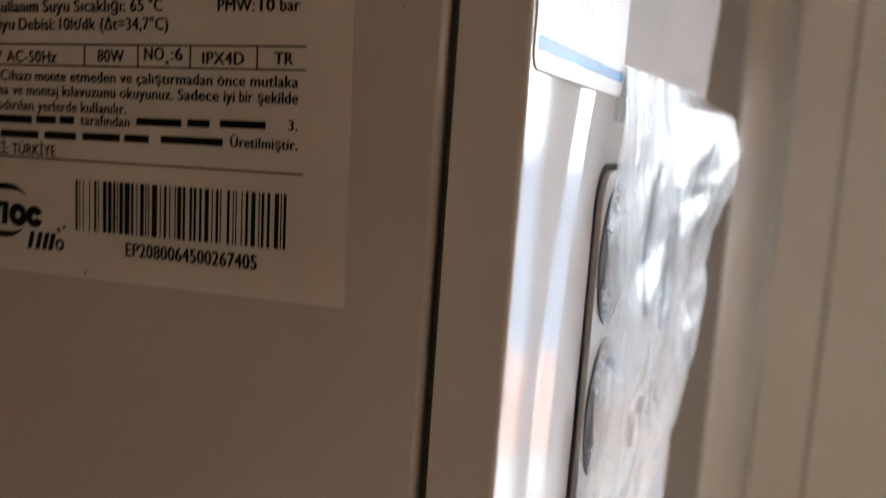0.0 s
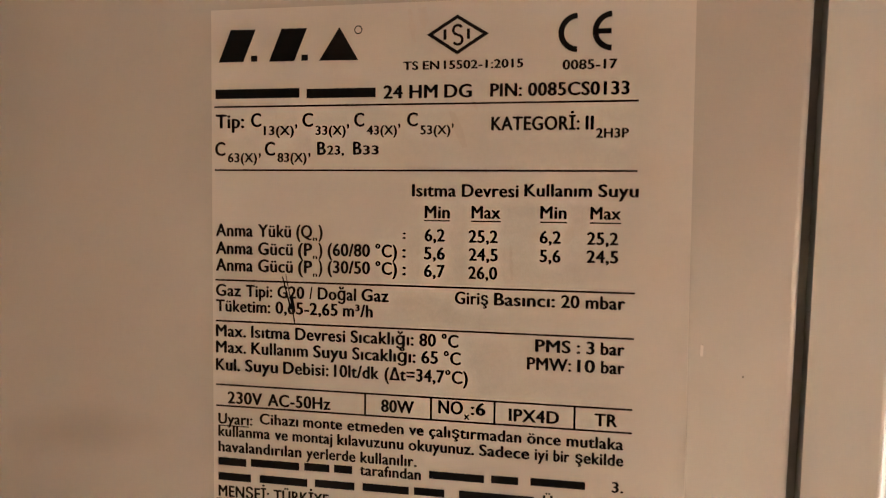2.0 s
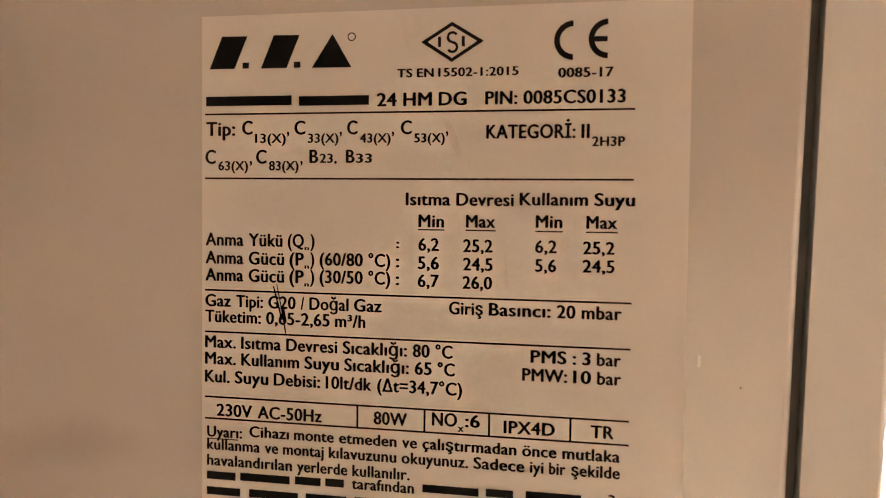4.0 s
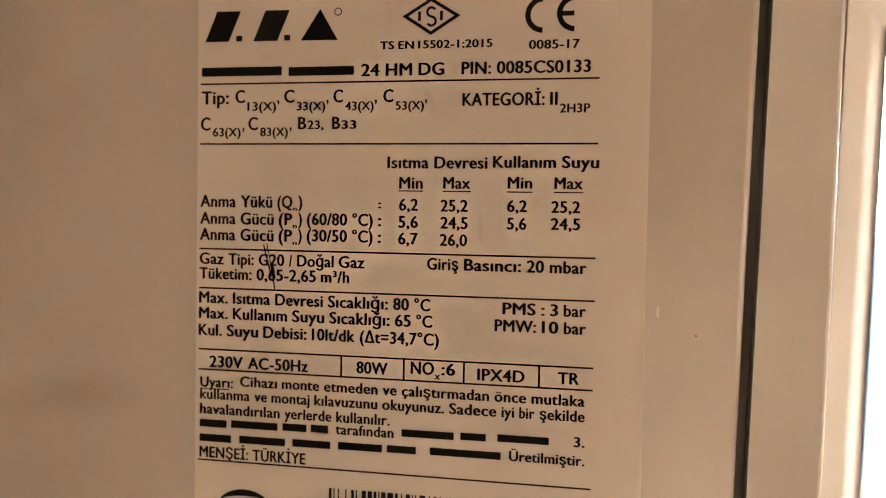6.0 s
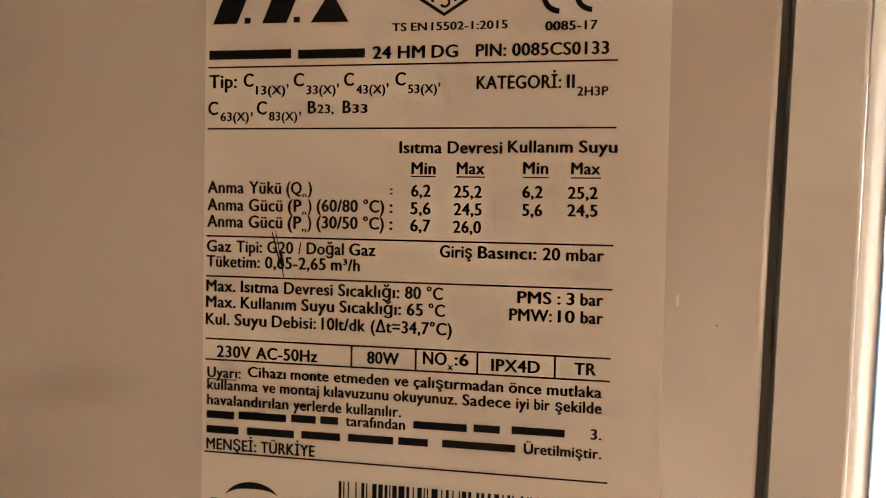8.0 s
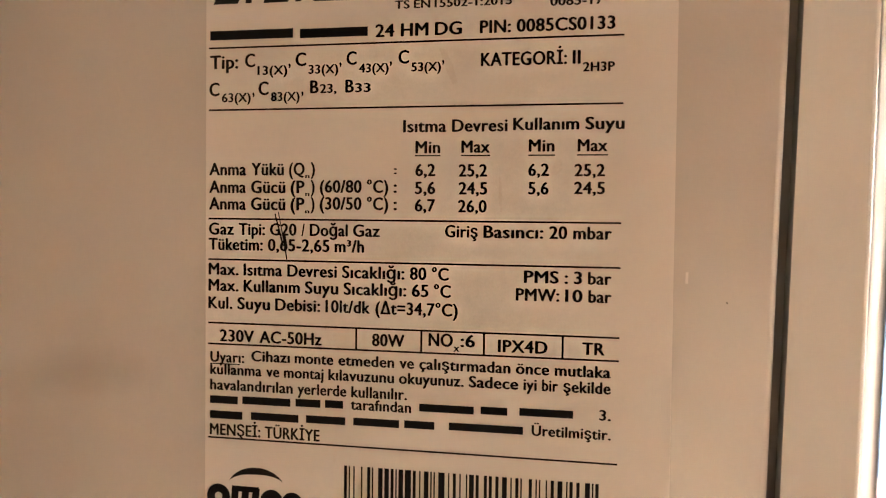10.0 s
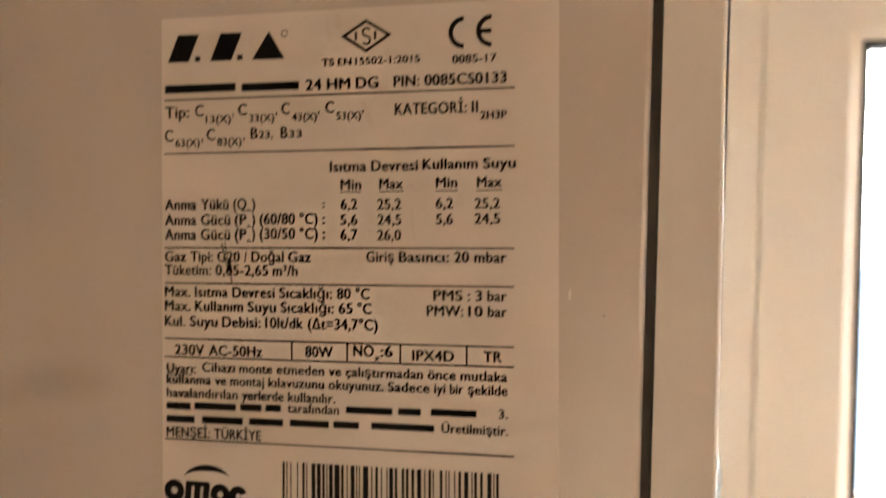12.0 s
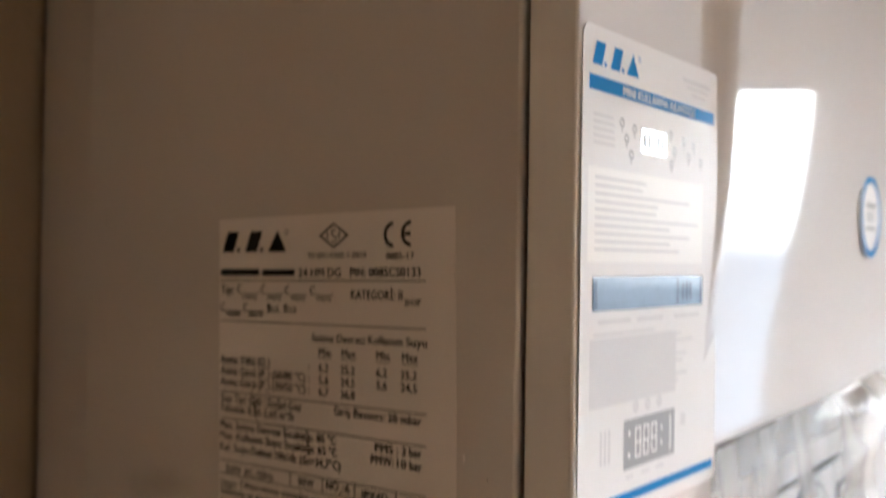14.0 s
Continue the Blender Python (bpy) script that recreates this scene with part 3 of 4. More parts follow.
w("Kul.", -0.01, 6.44, 63.82, 2.86)
w("Suyu", 7.75, 16.35, 63.82, 2.86)
w("Debisi:", 17.67, 29.28, 63.82, 2.86)
w("10lt/dk", 30.59, 41.79, 63.82, 2.86)
w("(Δt=34,7°C)", 43.10, 63.06, 63.82, 2.86)
w("230V", 3.05, 12.24, 71.89, 2.86)
w("AC-50Hz", 13.60, 29.74, 71.89, 2.86)
w("80W", 42.32, 50.34, 71.47, 2.87)
w("NO", 56.13, 61.98, 70.90, 2.95)
w("x", 62.12, 63.54, 71.97, 1.66)
w(":6", 63.78, 67.24, 70.82, 2.80)
w("IPX4D", 72.57, 84.01, 71.61, 2.77)
w("TR", 91.80, 96.83, 71.42, 2.71)
w("Uyarı:", 0.55, 9.66, 77.06, 2.58)
w("Cihazı", 11.49, 21.58, 76.49, 2.55)
w("monte", 22.81, 32.71, 76.49, 2.55)
w("etmeden", 33.94, 47.88, 76.49, 2.55)
w("ve", 49.11, 52.73, 76.49, 2.55)
w("çalıştırmadan", 53.96, 75.58, 76.49, 2.55)
w("önce", 76.81, 84.48, 76.49, 2.55)
w("mutlaka", 85.71, 98.23, 76.49, 2.55)
w("kullanma", 0.54, 14.24, 80.13, 2.58)
w("ve", 15.42, 18.88, 80.13, 2.58)
w("montaj", 20.05, 30.28, 80.13, 2.58)
w("kılavuzunu", 31.45, 47.86, 80.13, 2.58)
w("okuyunuz.", 49.04, 64.67, 80.13, 2.58)
w("Sadece", 65.85, 77.43, 80.13, 2.58)
w("iyi", 78.60, 81.68, 80.13, 2.58)
w("bir", 82.85, 86.50, 80.13, 2.58)
w("şekilde", 87.68, 98.29, 80.13, 2.58)
w("havalandırılan", 0.53, 22.39, 83.97, 2.59)
w("yerlerde", 23.58, 36.06, 83.97, 2.59)
w("kullanılır.", 37.25, 51.10, 83.97, 2.59)
w("tarafından", 37.10, 52.11, 86.98, 2.50)
w("3.", 95.84, 98.41, 86.13, 2.35)
w("Üretilmiştir.", 80.62, 98.48, 90.51, 2.39)
w("MENŞEİ:", 0.49, 14.00, 95.20, 2.74)
w("TÜRKİYE", 15.12, 29.37, 95.20, 2.74)
w("EP2080064500267405", 51.09, 88.57, 118.69, 3.33)
bars([(0.31, 21.88, -1.62, 3.03), (23.68, 40.62, -1.44, 2.96), (0.52, 7.96, 87.64, 2.59), (9.18, 21.77, 87.46, 2.57), (23.11, 29.49, 87.28, 2.53), (30.67, 35.21, 87.17, 2.52), (54.08, 67.09, 86.72, 2.46), (68.73, 74.95, 86.54, 2.42), (77.76, 90.02, 86.35, 2.40), (0.51, 9.18, 91.40, 2.60), (11.48, 23.86, 91.27, 2.57), (25.80, 35.81, 91.13, 2.53), (37.84, 49.18, 90.99, 2.50), (50.45, 57.75, 90.88, 2.47), (61.22, 78.62, 90.72, 2.44)])
for v in (0.0, 15.1, 41.7, 51.7, 67.4, 72.6, 95.9):
    rule(0.0, 100.0, v)
for u in (38.4, 54.4, 69.3, 87.4):
    part("rule", flat([rect(u - 0.24, u + 0.24, 67.5, 72.5)], 0.00025), INK, label)
for u0, u1 in ((52.4, 58.5), (63.4, 70.2), (79.0, 85.0), (90.0, 96.8)):
    rule(u0, u1, 26.5, 0.28)
rule(0.6, 8.6, 77.5, 0.25)
# maker's marks as plain shapes
part("logo", flat([[(1.2, -10.6), (4.4, -18.2), (10.8, -18.1), (7.6, -10.6)], rect(9.6, 11.2, -12.0, -10.6),
                  [(14.2, -10.5), (17.4, -18.1), (23.8, -18.0), (20.6, -10.5)], rect(22.4, 24.0, -11.9, -10.5),
                  [(26.8, -10.4), (31.8, -18.0), (36.4, -10.3)]], 0.00025), INK, label, "black logo of slanted blocks and a triangle")
part("registered_mark", flat(ring(36.4, -17.2, 0.75, 1.0), 0.00025), INK, label)
part("diamond_mark", flat([[(52.7, -15.5), (59.8, -19.8), (59.8, -18.9), (54.2, -15.5)], [(59.8, -19.8), (67.0, -15.4), (65.5, -15.4), (59.8, -18.9)],
                          [(67.0, -15.4), (59.8, -10.9), (59.8, -11.8), (65.5, -15.4)], [(59.8, -10.9), (52.7, -15.5), (54.2, -15.5), (59.8, -11.8)],
                          rect(56.6, 57.3, -16.6, -14.3), rect(62.0, 62.7, -16.6, -14.3)]
     + ring(59.9, -16.4, 0.75, 1.35, 90, 330, 16) + ring(59.9, -14.2, 0.75, 1.35, -90, 150, 16), 0.00025), INK, label, "black diamond conformity mark")
part("conformity_mark", flat(ring(86.7, -14.95, 3.0, 4.25, 92, 268, 24) + ring(94.1, -15.1, 3.0, 4.25, 92, 268, 24) + [rect(90.6, 93.9, -15.65, -14.5)], 0.00025), INK, label, "black double-arc conformity mark")
# maker's wordmark under the last rule: round strokes between two sweeping arcs
part("wordmark", flat(ring(2.9, 110.5, 1.0, 3.1, 0, 360, 22) + [[(6.0 + k, 113.6), (7.9 + k, 113.6), (8.4 + k, 108.0), (6.5 + k, 108.0)] for k in (0.0, 2.75, 5.5)] + [rect(6.5, 13.6, 107.6, 109.0)]
     + ring(17.0, 110.9, 0.9, 3.0, 0, 360, 22) + ring(22.4, 111.0, 0.7, 2.8, 20, 340, 20), 0.00025), INK, label, "black rounded wordmark between sweeping arcs")
for cu, cv, ru, rv, a0, a1 in ((13.0, 108.2, 7.6, 5.4, 200, 335), (11.8, 112.4, 7.4, 4.6, 20, 160)):
    sweep = []
    for k in range(24):
        s, t = radians(a0 + (a1 - a0) * k / 24), radians(a0 + (a1 - a0) * (k + 1) / 24)
        h0, h1 = 1.7 * math.sin(math.pi * k / 24), 1.7 * math.sin(math.pi * (k + 1) / 24)
        sweep.append([(cu + (ru + e) * math.cos(q), cv + (rv + e) * math.sin(q)) for e, q in ((-h0, s), (0.02, s), (0.02, t), (-h1, t))])
    part("wordmark_arc", flat(sweep, 0.00025), INK, label)
part("wordmark_tail", flat([[(20.0 + k, 119.3), (21.4 + k, 119.3), (22.6 + k, 114.8), (21.2 + k, 114.8)] for k in (0.0, 2.6, 4.8, 6.8)] + [rect(29.6, 31.0, 113.6, 114.1), rect(30.1, 30.6, 113.1, 114.6), rect(31.4, 32.6, 112.8, 113.2), rect(31.8, 32.2, 112.4, 113.6)]
     + ring(30.6, 117.6, 0.7, 1.5, 0, 360, 16), 0.00025), INK, label)
# bar code
modules = "211214132113313121113141221231111242122213113123212222321221142211131222321122" + "2331112"
u, pitch, dark = 35.6, 60.4 / sum(int(q) for q in modules), True
for q in modules:
    if dark:
        part("bar", flat([rect(u + 0.02, u + int(q) * pitch - 0.02, 100.6, 113.4)], 0.00025), INK, label)
    u, dark = u + int(q) * pitch, not dark
# rub marks and a pen scratch
part("scratch", flat([[(17.4, 40.4), (17.7, 40.3), (19.6, 47.0), (19.2, 47.2)], [(18.3, 39.9), (18.5, 39.9), (19.9, 46.4), (19.6, 46.4)], [(19.4, 45.2), (20.2, 45.0), (20.9, 48.6), (20.0, 48.8)], [(20.0, 48.6), (20.4, 48.6), (20.8, 51.4), (20.5, 51.4)]], 0.0003), INK, label)
part("stain", flat([[(50.6, -21.6), (52.4, -21.9), (53.2, -19.0), (52.2, -16.8), (51.0, -18.6)]], 0.0002), STAIN, label)
part("stain", flat([[(58.0, 1.6), (59.4, 2.0), (61.2, 5.6), (62.4, 9.8), (61.2, 10.0), (59.2, 6.0)]], 0.0002), STAIN, label)


def smear(u, v, du, dv, lean, seed):
    """A ragged rub mark on the label, du wide and dv high, in label millimetres."""
    rg = random.Random(seed)
    side = [(k / 7, 0.35 + 0.65 * math.sin(math.pi * (k + 0.5) / 8) * (0.5 + 0.7 * rg.random())) for k in range(8)]
    left = [(u - du / 2 * w0 + lean * f, v + dv * f) for f, w0 in side]
    right = [(u + du / 2 * w0 * (0.6 + 0.6 * rg.random()) + lean * f, v + dv * f) for f, w0 in reversed(side)]
    part("stain", flat([left + right], 0.0002), STAIN, label, "faint reddish rub mark")


for k, mark in enumerate(((48.6, -21.5, 1.6, 7.5, 1.2), (55.4, -9.0, 1.2, 8.5, 3.6), (63.0, -2.4, 1.0, 4.2, 1.6), (86.0, 27.5, 2.6, 3.6, -1.0), (1.6, 116.8, 0.9, 6.5, -0.4), (10.2, 117.6, 0.8, 5.0, 0.5), (33.4, 96.8, 0.9, 3.4, -0.3), (22.0, 27.0, 1.2, 7.0, -0.6), (72.5, 31.5, 0.9, 8.0, 0.4))):
    smear(*mark, 40 + k)
part("tick", flat([[(38.9, 123.2), (39.25, 123.1), (38.7, 124.6), (38.5, 124.5)]], 0.00025), INK, label)
for name, y0, y1, z0, z1, m in (("paint_chip", 0.1241, 0.1245, 1.4940, 1.4944, INNER), ("scuff", 0.1153, 0.1159, 1.4980, 1.5005, PAPER)):
    bp(name, box(y0, y1, -0.0002, 0.0004, z0, z1), m)

# ---- leaflet sticker on the front cover ----
card = new("instruction_sticker")
card.empty_display_size = 0.02
card.parent = boiler
card["label"] = "glossy white instruction sticker with blue bands"
# its own millimetres: u from the near edge, v down from the top
card.matrix_local = Matrix.Translation(-Vector(boiler.location)) @ pose(XF + 0.0003, 0.0018, 1.6270, 0, 0, 88.4)
CW, CH = 95.0, 144.5
bm = slab(rounded(0, CW / 1000, -CH / 1000, 0, 0.004), 0, 0.0003)
bm.transform(pose(0, 0, 0, 0, 0, -90))
part("paper", bm, CARD, card)


def ink(name, polys, material, lift=0.0004, text=""):
    if name in ("printed_bar", "display_digit", "segment_digit", "blue_picture_bar"):
        for poly in polys:
            part(name, flat([poly], lift), material, card)
        return None
    return part(name, flat(polys, lift), material, card, text)


ink("logo", [[(5.0, 11.2), (7.4, 4.4), (12.8, 4.4), (10.6, 11.2)], rect(11.8, 13.2, 9.8, 11.2), [(15.6, 11.2), (18.0, 4.4), (23.2, 4.4), (21.0, 11.2)],
             rect(22.4, 23.8, 9.8, 11.2), [(25.4, 11.2), (29.6, 4.4), (33.4, 11.2)]], CYAN, text="blue logo of slanted blocks and a triangle")
ink("registered_mark", ring(33.6, 5.4, 0.6, 0.9, 0, 360, 14), CYAN)
ink("header_band", [rect(3.4, 91.0, 14.3, 18.6)], CYAN, text="blue header band")
printed("MINI KULLANMA KILAVUZU", 23.0, 74.0, 17.8, 2.7, card, CARD_WHITE, lift=0.0006)
for k, (u0, u1, v) in enumerate(((65, 87, 5.6), (68, 86, 8.0), (72, 83, 10.2))):
    ink("printed_bar", [rect(u0, u1, v, v + (1.3 if k == 0 else 0.8))], PALE_INK)
rng = random.Random(3)
# control diagram: knobs either side of a display picture
ink("printed_bar", [rect(6, 17 + rng.random() * 3, 25.0 + 2.0 * k, 25.9 + 2.0 * k) for k in range(5)], PALE_INK)
ink("display_picture", [rect(35.5, 53.0, 26.0, 33.6)], SILVER_INK, text="printed picture of a display")
ink("display_digit", [rect(37 + 3.1 * k, 38.8 + 3.1 * k, 27.4, 32.2) for k in range(5)], PALE_INK, 0.0006)
for u0, v0 in ((23, 26), (26, 30.5), (29, 35), (31, 27), (56, 26), (59, 31), (57, 35.5), (66, 27), (70, 32), (74, 28), (80, 33)):
    ink("icon", ring(u0, v0, 0.8, 1.5, 0, 360, 14) + [rect(u0 - 0.3, u0 + 0.3, v0 + 1.6, v0 + 2.8)], GREY_INK)
# white text field
ink("white_field", [rect(3.5, 82.0, 40.5, 67.8)], CARD_WHITE)
ink("printed_bar", [rect(7, 36 + 42 * rng.random(), 43.0 + 2.3 * k, 43.8 + 2.3 * k) for k in range(10)], PALE_INK, 0.0006)
# picture strip
ink("picture_strip", [rect(6.5, 82.5, 72.0, 82.0)], PALE_BLUE, text="glossy grey-blue picture strip")
ink("blue_picture_bar", [rect(62, 62.8, 72.4, 81.6), rect(66, 67.0, 74.0, 80), rect(69, 70.0, 74.0, 80), rect(72, 73.0, 74.0, 80), rect(80.6, 82.3, 72.3, 81.8), rect(7.0, 9.2, 73.0, 81.6)], DARK_INK, 0.0006)
ink("printed_bar", [rect(10, 30, 84.6, 85.8), rect(34, 52, 84.6, 85.8), rect(60, 80, 84.6, 85.8)], PALE_INK)
ink("grey_field", [rect(5.5, 62.0, 90.0, 110.0)], PALE_INK)
ink("printed_bar", [rect(7, 40 + 40 * rng.random(), 88.4 + 2.2 * k, 89.3 + 2.2 * k) for k in range(9)], PALE_INK, 0.0006)
for u0 in (34.0, 42.0, 50.0):
    ink("icon", ring(u0, 112.0, 0.5, 2.0, 0, 360, 14), PALE_INK)
ink("segment_picture", [rect(26.5, 61.5, 115.5, 130.5)], GREY_INK, text="grey picture of the segment display")
seg = []
for k in range(3):
    o = 33.5 + 5.4 * k
    seg += [rect(o, o + 0.7, 118.4, 127.6), rect(o + 3.2, o + 3.9, 118.4, 127.6), rect(o, o + 3.9, 118.2, 118.9), rect(o, o + 3.9, 122.6, 123.3), rect(o, o + 3.9, 126.9, 127.6)]
seg += [rect(51.0, 52.0, 119.6, 121.4), rect(51.0, 52.0, 124.4, 126.2), rect(57.4, 58.4, 117.4, 128.6), rect(29, 30.4, 119, 120.4), rect(29, 30.4, 125.6, 127.0)]
ink("segment_digit", seg, CARD_WHITE, 0.0006)
ink("printed_bar", [rect(12 + 2.4 * k, 13.4 + 2.4 * k, 117, 127) for k in range(3)] + [rect(66, 70, 118, 122), rect(28, 33, 132.4, 133.4), rect(38, 44, 132.4, 133.4), rect(48, 54, 132.4, 133.4)], PALE_INK)
ink("footer_band", [rect(2.5, 92.5, 137.2, 140.2)], CYAN, text="blue footer band")

# ---- round badge ----
badge = new("badge")
badge.empty_display_size = 0.02
badge.parent = boiler
badge["label"] = "round white badge with a blue rim"
badge.matrix_local = Matrix.Translation(-Vector(boiler.location)) @ pose(cover_x(0.314, 1.586) + 0.0006, 0.314, 1.586, 0, 0, 90)
bm = bmesh.new()
bmesh.ops.create_cone(bm, cap_ends=True, segments=40, radius1=0.0230, radius2=0.0230, depth=0.0006, matrix=pose(0, 0, 0, 90, 0, 0))
part("disc", bm, CARD, badge)
part("rim", flat(ring(0, 0, 18.6, 22.6, 0, 360, 40), 0.0005), CYAN, badge)
part("printed_bar", flat([rect(-11, 11, -7.5, -4.5), rect(-9, -6, -3, 3), rect(-3, 0, -3, 3), rect(3, 6, -3, 3), rect(-12, 12, 5.5, 7.5)], 0.0005), GREY_INK, badge)

# ---- control panel ----
CX = XF + 0.0012
ctl = new("control_panel")
ctl.empty_display_size = 0.02
ctl.parent = boiler
ctl["label"] = "grey control panel with knobs and a dark display"
ctl.matrix_local = Matrix.Identity(4)


def cp(name, bm, material, text="", smooth=False):
    return bp(name, bm, material, text, smooth, ctl)


cp("seam", slab(rounded(0.0800, 0.3200, 1.3140, 1.4625, 0.014), CX - 0.004, 0.0042), GAP_BLACK, "black seam round the control panel")
cp("fascia", slab(rounded(0.0822, 0.3178, 1.3162, 1.4603, 0.013), CX - 0.003, 0.0050), FASCIA)


def disc(y, z, r, x0, depth, r2=None, seg=36):
    b = bmesh.new()
    bmesh.ops.create_cone(b, cap_ends=True, segments=seg, radius1=r, radius2=r2 if r2 else r, depth=depth, matrix=pose(x0 + depth / 2, y, z, 0, 90, 0))
    return b


for y, z in ((0.106, 1.434), (0.106, 1.384)):
    cp("dial", disc(y, z, 0.0225, CX + 0.0021, 0.0006), DIAL, "dark dial with pale marks")
    for k in range(22):
        a = radians(-60 + 300 * k / 21)
        q = box(-0.0009, 0.0009, -0.0009, 0.0009, -0.0015, 0.0015)
        q.transform(pose(CX + 0.0032, y + 0.0185 * math.sin(a), z + 0.0185 * math.cos(a), math.degrees(-a), 0, 0))
        cp("dial_mark", q, KNOB)
    k = disc(y, z, 0.0140, CX + 0.002, 0.0035, 0.0125)
    bmesh.ops.bevel(k, geom=[e for e in k.edges if all(v.co.x > CX + 0.005 for v in e.verts)], offset=0.001, segments=3, affect="EDGES")
    cp("knob", k, KNOB, "pale grey knob", True)
cp("gauge_rim", disc(0.215, 1.428, 0.033, CX + 0.002, 0.002, 0.031), DIAL, "dark gauge rim", True)
cp("gauge_face", disc(0.215, 1.428, 0.029, CX + 0.0035, 0.0010), KNOB)
cp("display", slab(rounded(0.262, 0.306, 1.380, 1.450, 0.006), CX + 0.002, 0.0012), DISPLAY, "dark glossy display")
for j in range(5):
    cp("button", disc(0.190 + 0.026 * j, 1.352, 0.008, CX + 0.002, 0.003, 0.0072, 24), KNOB)

# ---- crumpled film taped over the controls ----
film = thing("plastic_film", "crumpled clear plastic film taped over the boiler controls", "plastic film", (CX + 0.004, 0.235, 1.28))


def film_x(y, z, s, t):
    """Stand-off of the film from the cover at y, z; s: along its width, t: down from the tape."""
    along, across = z * 0.34 + y * 0.94, z * 0.94 - y * 0.34
    warp = 0.010 * noise.noise(Vector((y * 15, z * 15, 4.2)))
    across, along = across + warp, along - warp
    fold = abs(noise.noise(Vector((across * 26, along * 8, 1.7)))) + 0.30 * abs(noise.noise(Vector((across * 58, along * 15, 5.1)))) + 0.07 * abs(noise.noise(Vector((across * 130, along * 40, 8.8))))
    free = ease(0.0, 0.30, t)
    hang = (0.3 + 0.7 * ease(0.02, 0.25, s)) * (1 - 0.35 * ease(0.5, 1.0, t))
    curl = 0.016 * ease(0.35, 1.0, s) * (1 - ease(0.10, 0.42, t)) * ease(0.0, 0.05, t)
    return 0.0002 + 0.0012 * ease(0.0, 0.1, t) + free * hang * max(0.0, 0.0022 + 0.0110 * (0.46 - fold)) + curl + 0.0045 * ease(0.45, 1.0, s) * ease(0.0, 0.2, t) * (1 - ease(0.6, 0.95, t))


NS, NT = 170, 150
bm = bmesh.new()
g = []
for i in range(NS + 1):
    col = []
    for k in range(NT + 1):
        s, t = i / NS, k / NT
        near = 0.096 - 0.019 * ease(0.0, 0.25, t)
        far = 0.382 - 0.11 * ease(0.48, 1.0, t) - 0.05 * ease(0.8, 1.0, t)
        y = near + (far - near) * s + 0.008 * noise.noise(Vector((2.2, t * 6, 0.4 * s))) * ease(0, 0.3, t)
        z = 1.500 - 0.219 * t - 0.014 * noise.noise(Vector((s * 4, 3.3, 0))) * ease(0.5, 1, t) - 0.008 * (1 - s) * (1 - t)
        base = max(cover_x(min(max(y, 0.01), BW - 0.01), z), CX + 0.0024)
        col.append(bm.verts.new((base + 0.0008 + film_x(y, z, s, t), y, z)))
    g.append(col)
for i in range(NS):
    for k in range(NT):
        bm.faces.new((g[i][k], g[i + 1][k], g[i + 1][k + 1], g[i][k + 1]))
bmesh.ops.translate(bm, verts=bm.verts, vec=-Vector(film.location))
part("sheet", bm, FILM, film, smooth=True)
bm = bmesh.new()
strip = [[bm.verts.new((cover_x(y, z) + 0.0005, y, z)) for z in (1.4755 + 0.0011 * k for k in range(17))] for y in (0.098 + 0.0105 * k for k in range(24))]
for i in range(23):
    for k in range(16):
        bm.faces.new((strip[i][k], strip[i + 1][k], strip[i + 1][k + 1], strip[i][k + 1]))
bmesh.ops.translate(bm, verts=bm.verts, vec=-Vector(film.location))
part("tape", bm, TAPE, film, "clear adhesive tape")

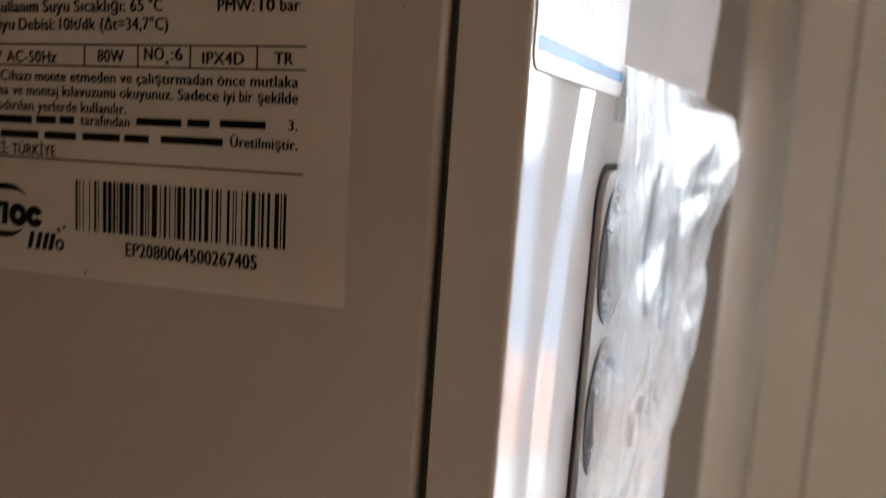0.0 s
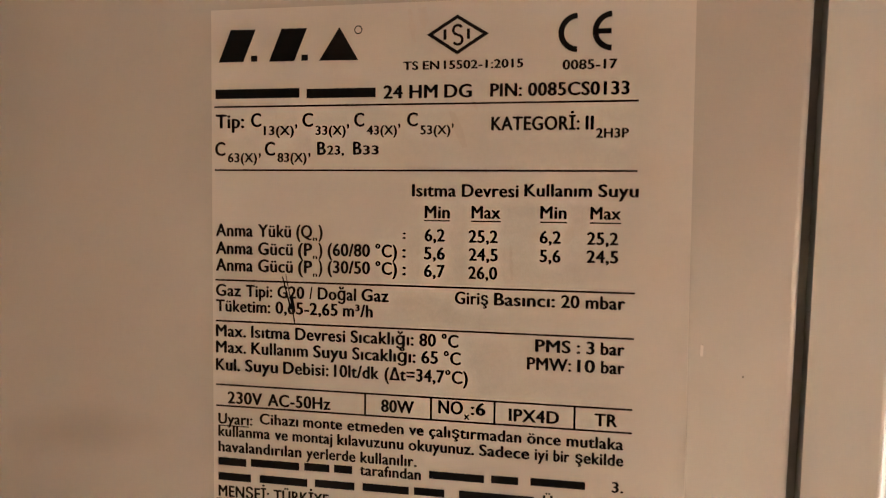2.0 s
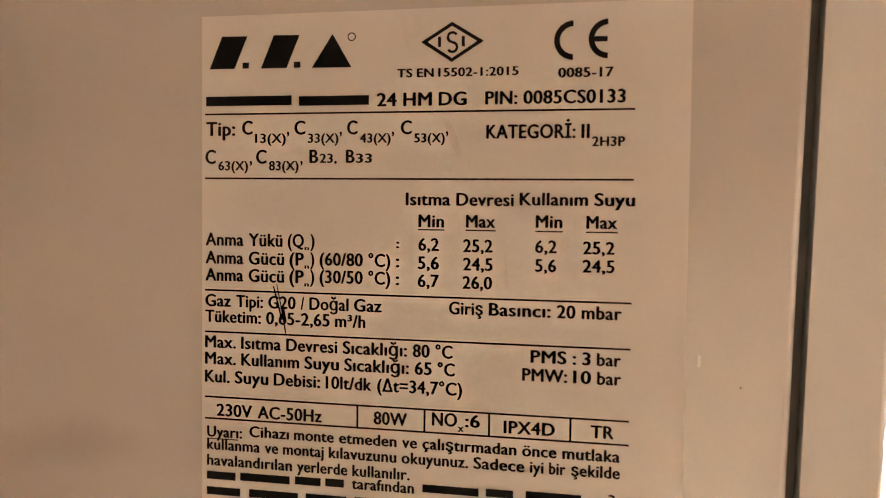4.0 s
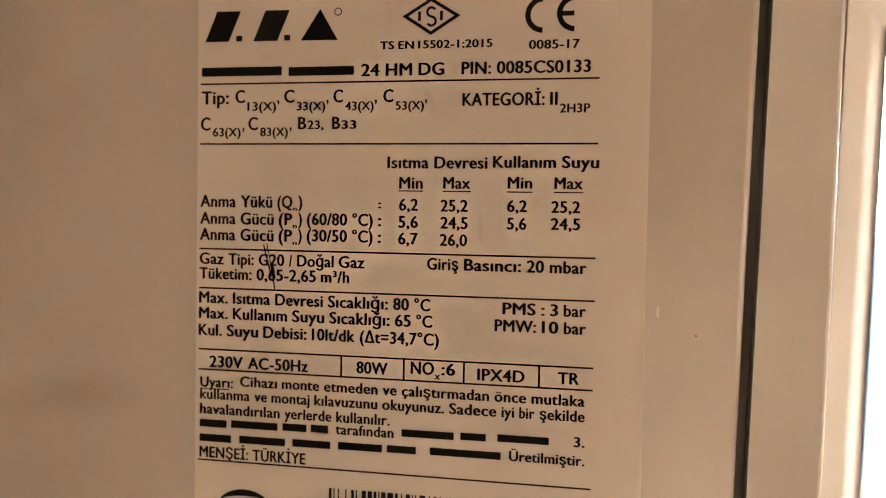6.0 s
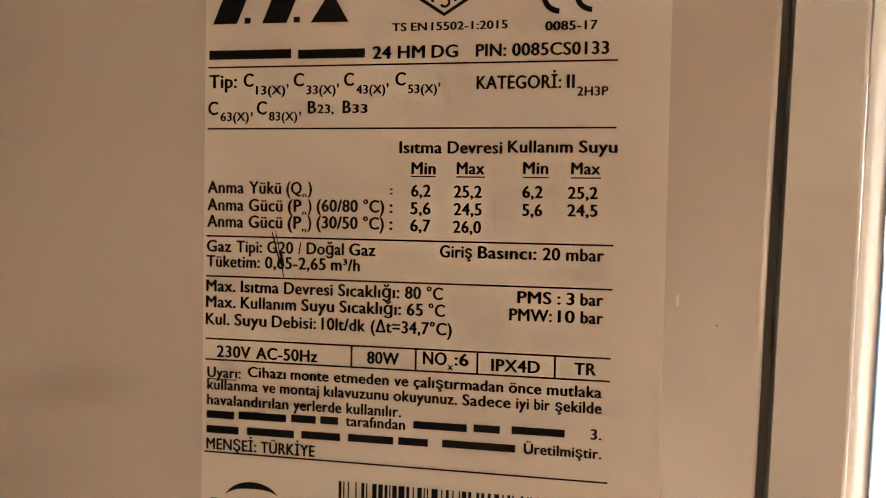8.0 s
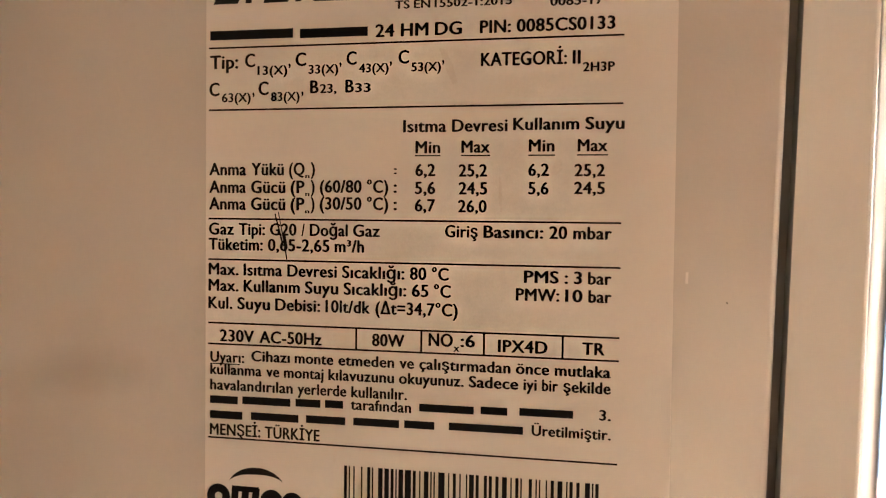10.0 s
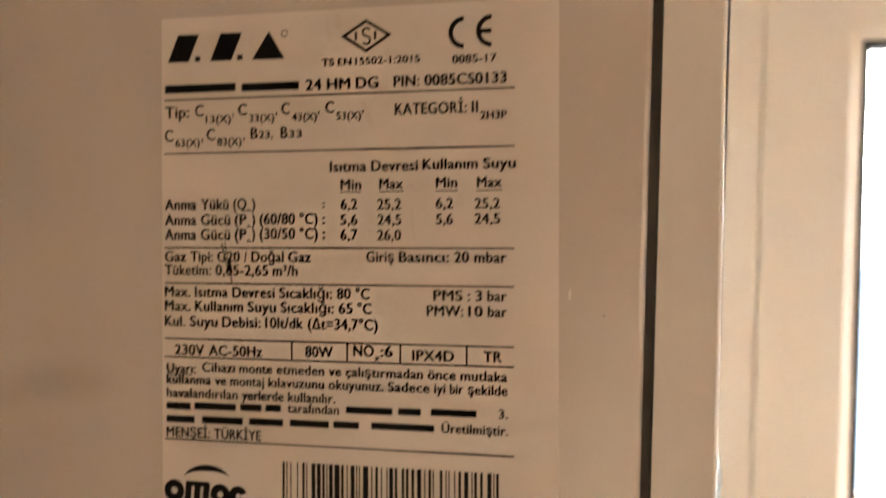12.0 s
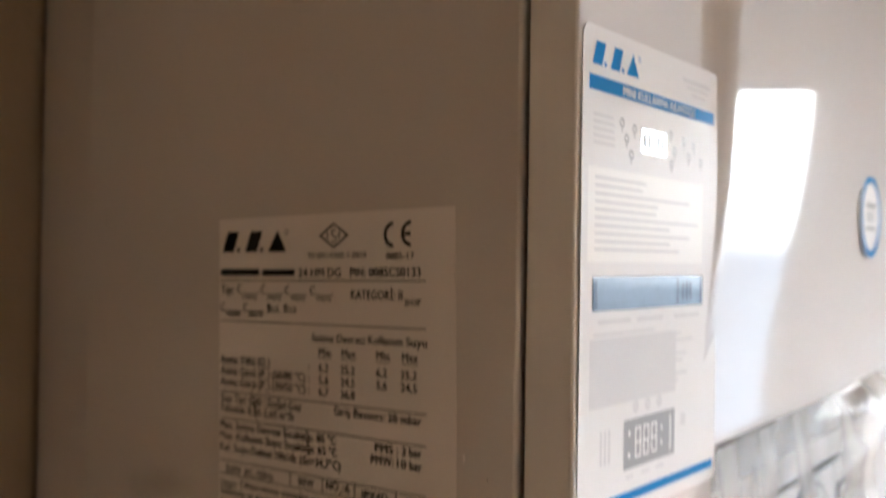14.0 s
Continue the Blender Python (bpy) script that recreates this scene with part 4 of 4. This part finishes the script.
# ---- gas pipe and its clamp on the wall beside the boiler ----
PX, PY, PR = -0.1055, -0.0660, 0.0125
pipe = thing("pipe", "yellowish painted vertical pipe with black smears", "pipe", (PX, PY, 0.0))
part("tube", tube([(0, 0, 0.0), (0, 0, 1.3), (0, 0, 2.6)], PR, 28), PIPE, pipe, smooth=True)
rng = random.Random(11)
for zc, hgt in ((1.580, 0.010), (1.566, 0.022), (1.548, 0.010), (1.530, 0.008)):
    bm = bmesh.new()
    n, rows = 22, 5
    r = [[bm.verts.new(((PR + 0.0006 + 0.0010 * rng.random()) * math.cos(radians(-100 + 200 * i / n)), (PR + 0.0006 + 0.0010 * rng.random()) * math.sin(radians(-100 + 200 * i / n)),
                        zc + hgt * ((k / rows) - 0.5) + 0.003 * (rng.random() - 0.5))) for i in range(n + 1)] for k in range(rows + 1)]
    for k in range(rows):
        for i in range(n):
            bm.faces.new((r[k][i], r[k][i + 1], r[k + 1][i + 1], r[k + 1][i]))
    part("smear", bm, RUBBER, pipe, "black sealant smear")
clamp = thing("pipe_clamp", "zinc pipe clamp with black rubber lining, screwed to the wall", "pipe clamp", (PX, PY, 1.424))


def hoop(r0, r1, h, a0=0, a1=360, n=36):
    bm = bmesh.new()
    rings = []
    for k in range(n + 1):
        t = radians(a0 + (a1 - a0) * k / n)
        c, s = math.cos(t), math.sin(t)
        rings.append([bm.verts.new((r * c, r * s, z)) for r, z in ((r0, -h / 2), (r1, -h / 2), (r1, h / 2), (r0, h / 2))])
    for a, b in zip(rings, rings[1:]):
        for k in range(4):
            j = (k + 1) % 4
            bm.faces.new((a[k], a[j], b[j], b[k]))
    return bm


part("rubber_lining", hoop(PR, PR + 0.0040, 0.032), RUBBER, clamp, "black rubber lining", True)
part("band", hoop(PR + 0.0041, PR + 0.0055, 0.010), ZINC, clamp, "zinc-plated steel band", True)
part("ear", box(-0.004, -0.0015, PR + 0.003, PR + 0.019, -0.010, 0.010, 0.0012), ZINC, clamp)
part("ear", box(0.0015, 0.004, PR + 0.003, PR + 0.019, -0.010, 0.010, 0.0012), ZINC, clamp)
bm = bmesh.new()
bmesh.ops.create_cone(bm, cap_ends=True, segments=24, radius1=0.0058, radius2=0.0048, depth=0.004, matrix=pose(0.006, PR + 0.0115, 0, 0, 90, 0))
screw = part("screw", bm, ZINC, clamp, "cross-head screw")
cross = box(0.0078, 0.0084, PR + 0.0080, PR + 0.0150, -0.0006, 0.0006)
box(0.0078, 0.0084, PR + 0.0109, PR + 0.01156, -0.0035, 0.0035, bm=cross)
part("slot", cross, GAP_BLACK, screw)
part("stud", tube([(-PR - 0.004, 0, 0), (WX - PX, 0, 0)], 0.004, 14), ZINC, clamp)
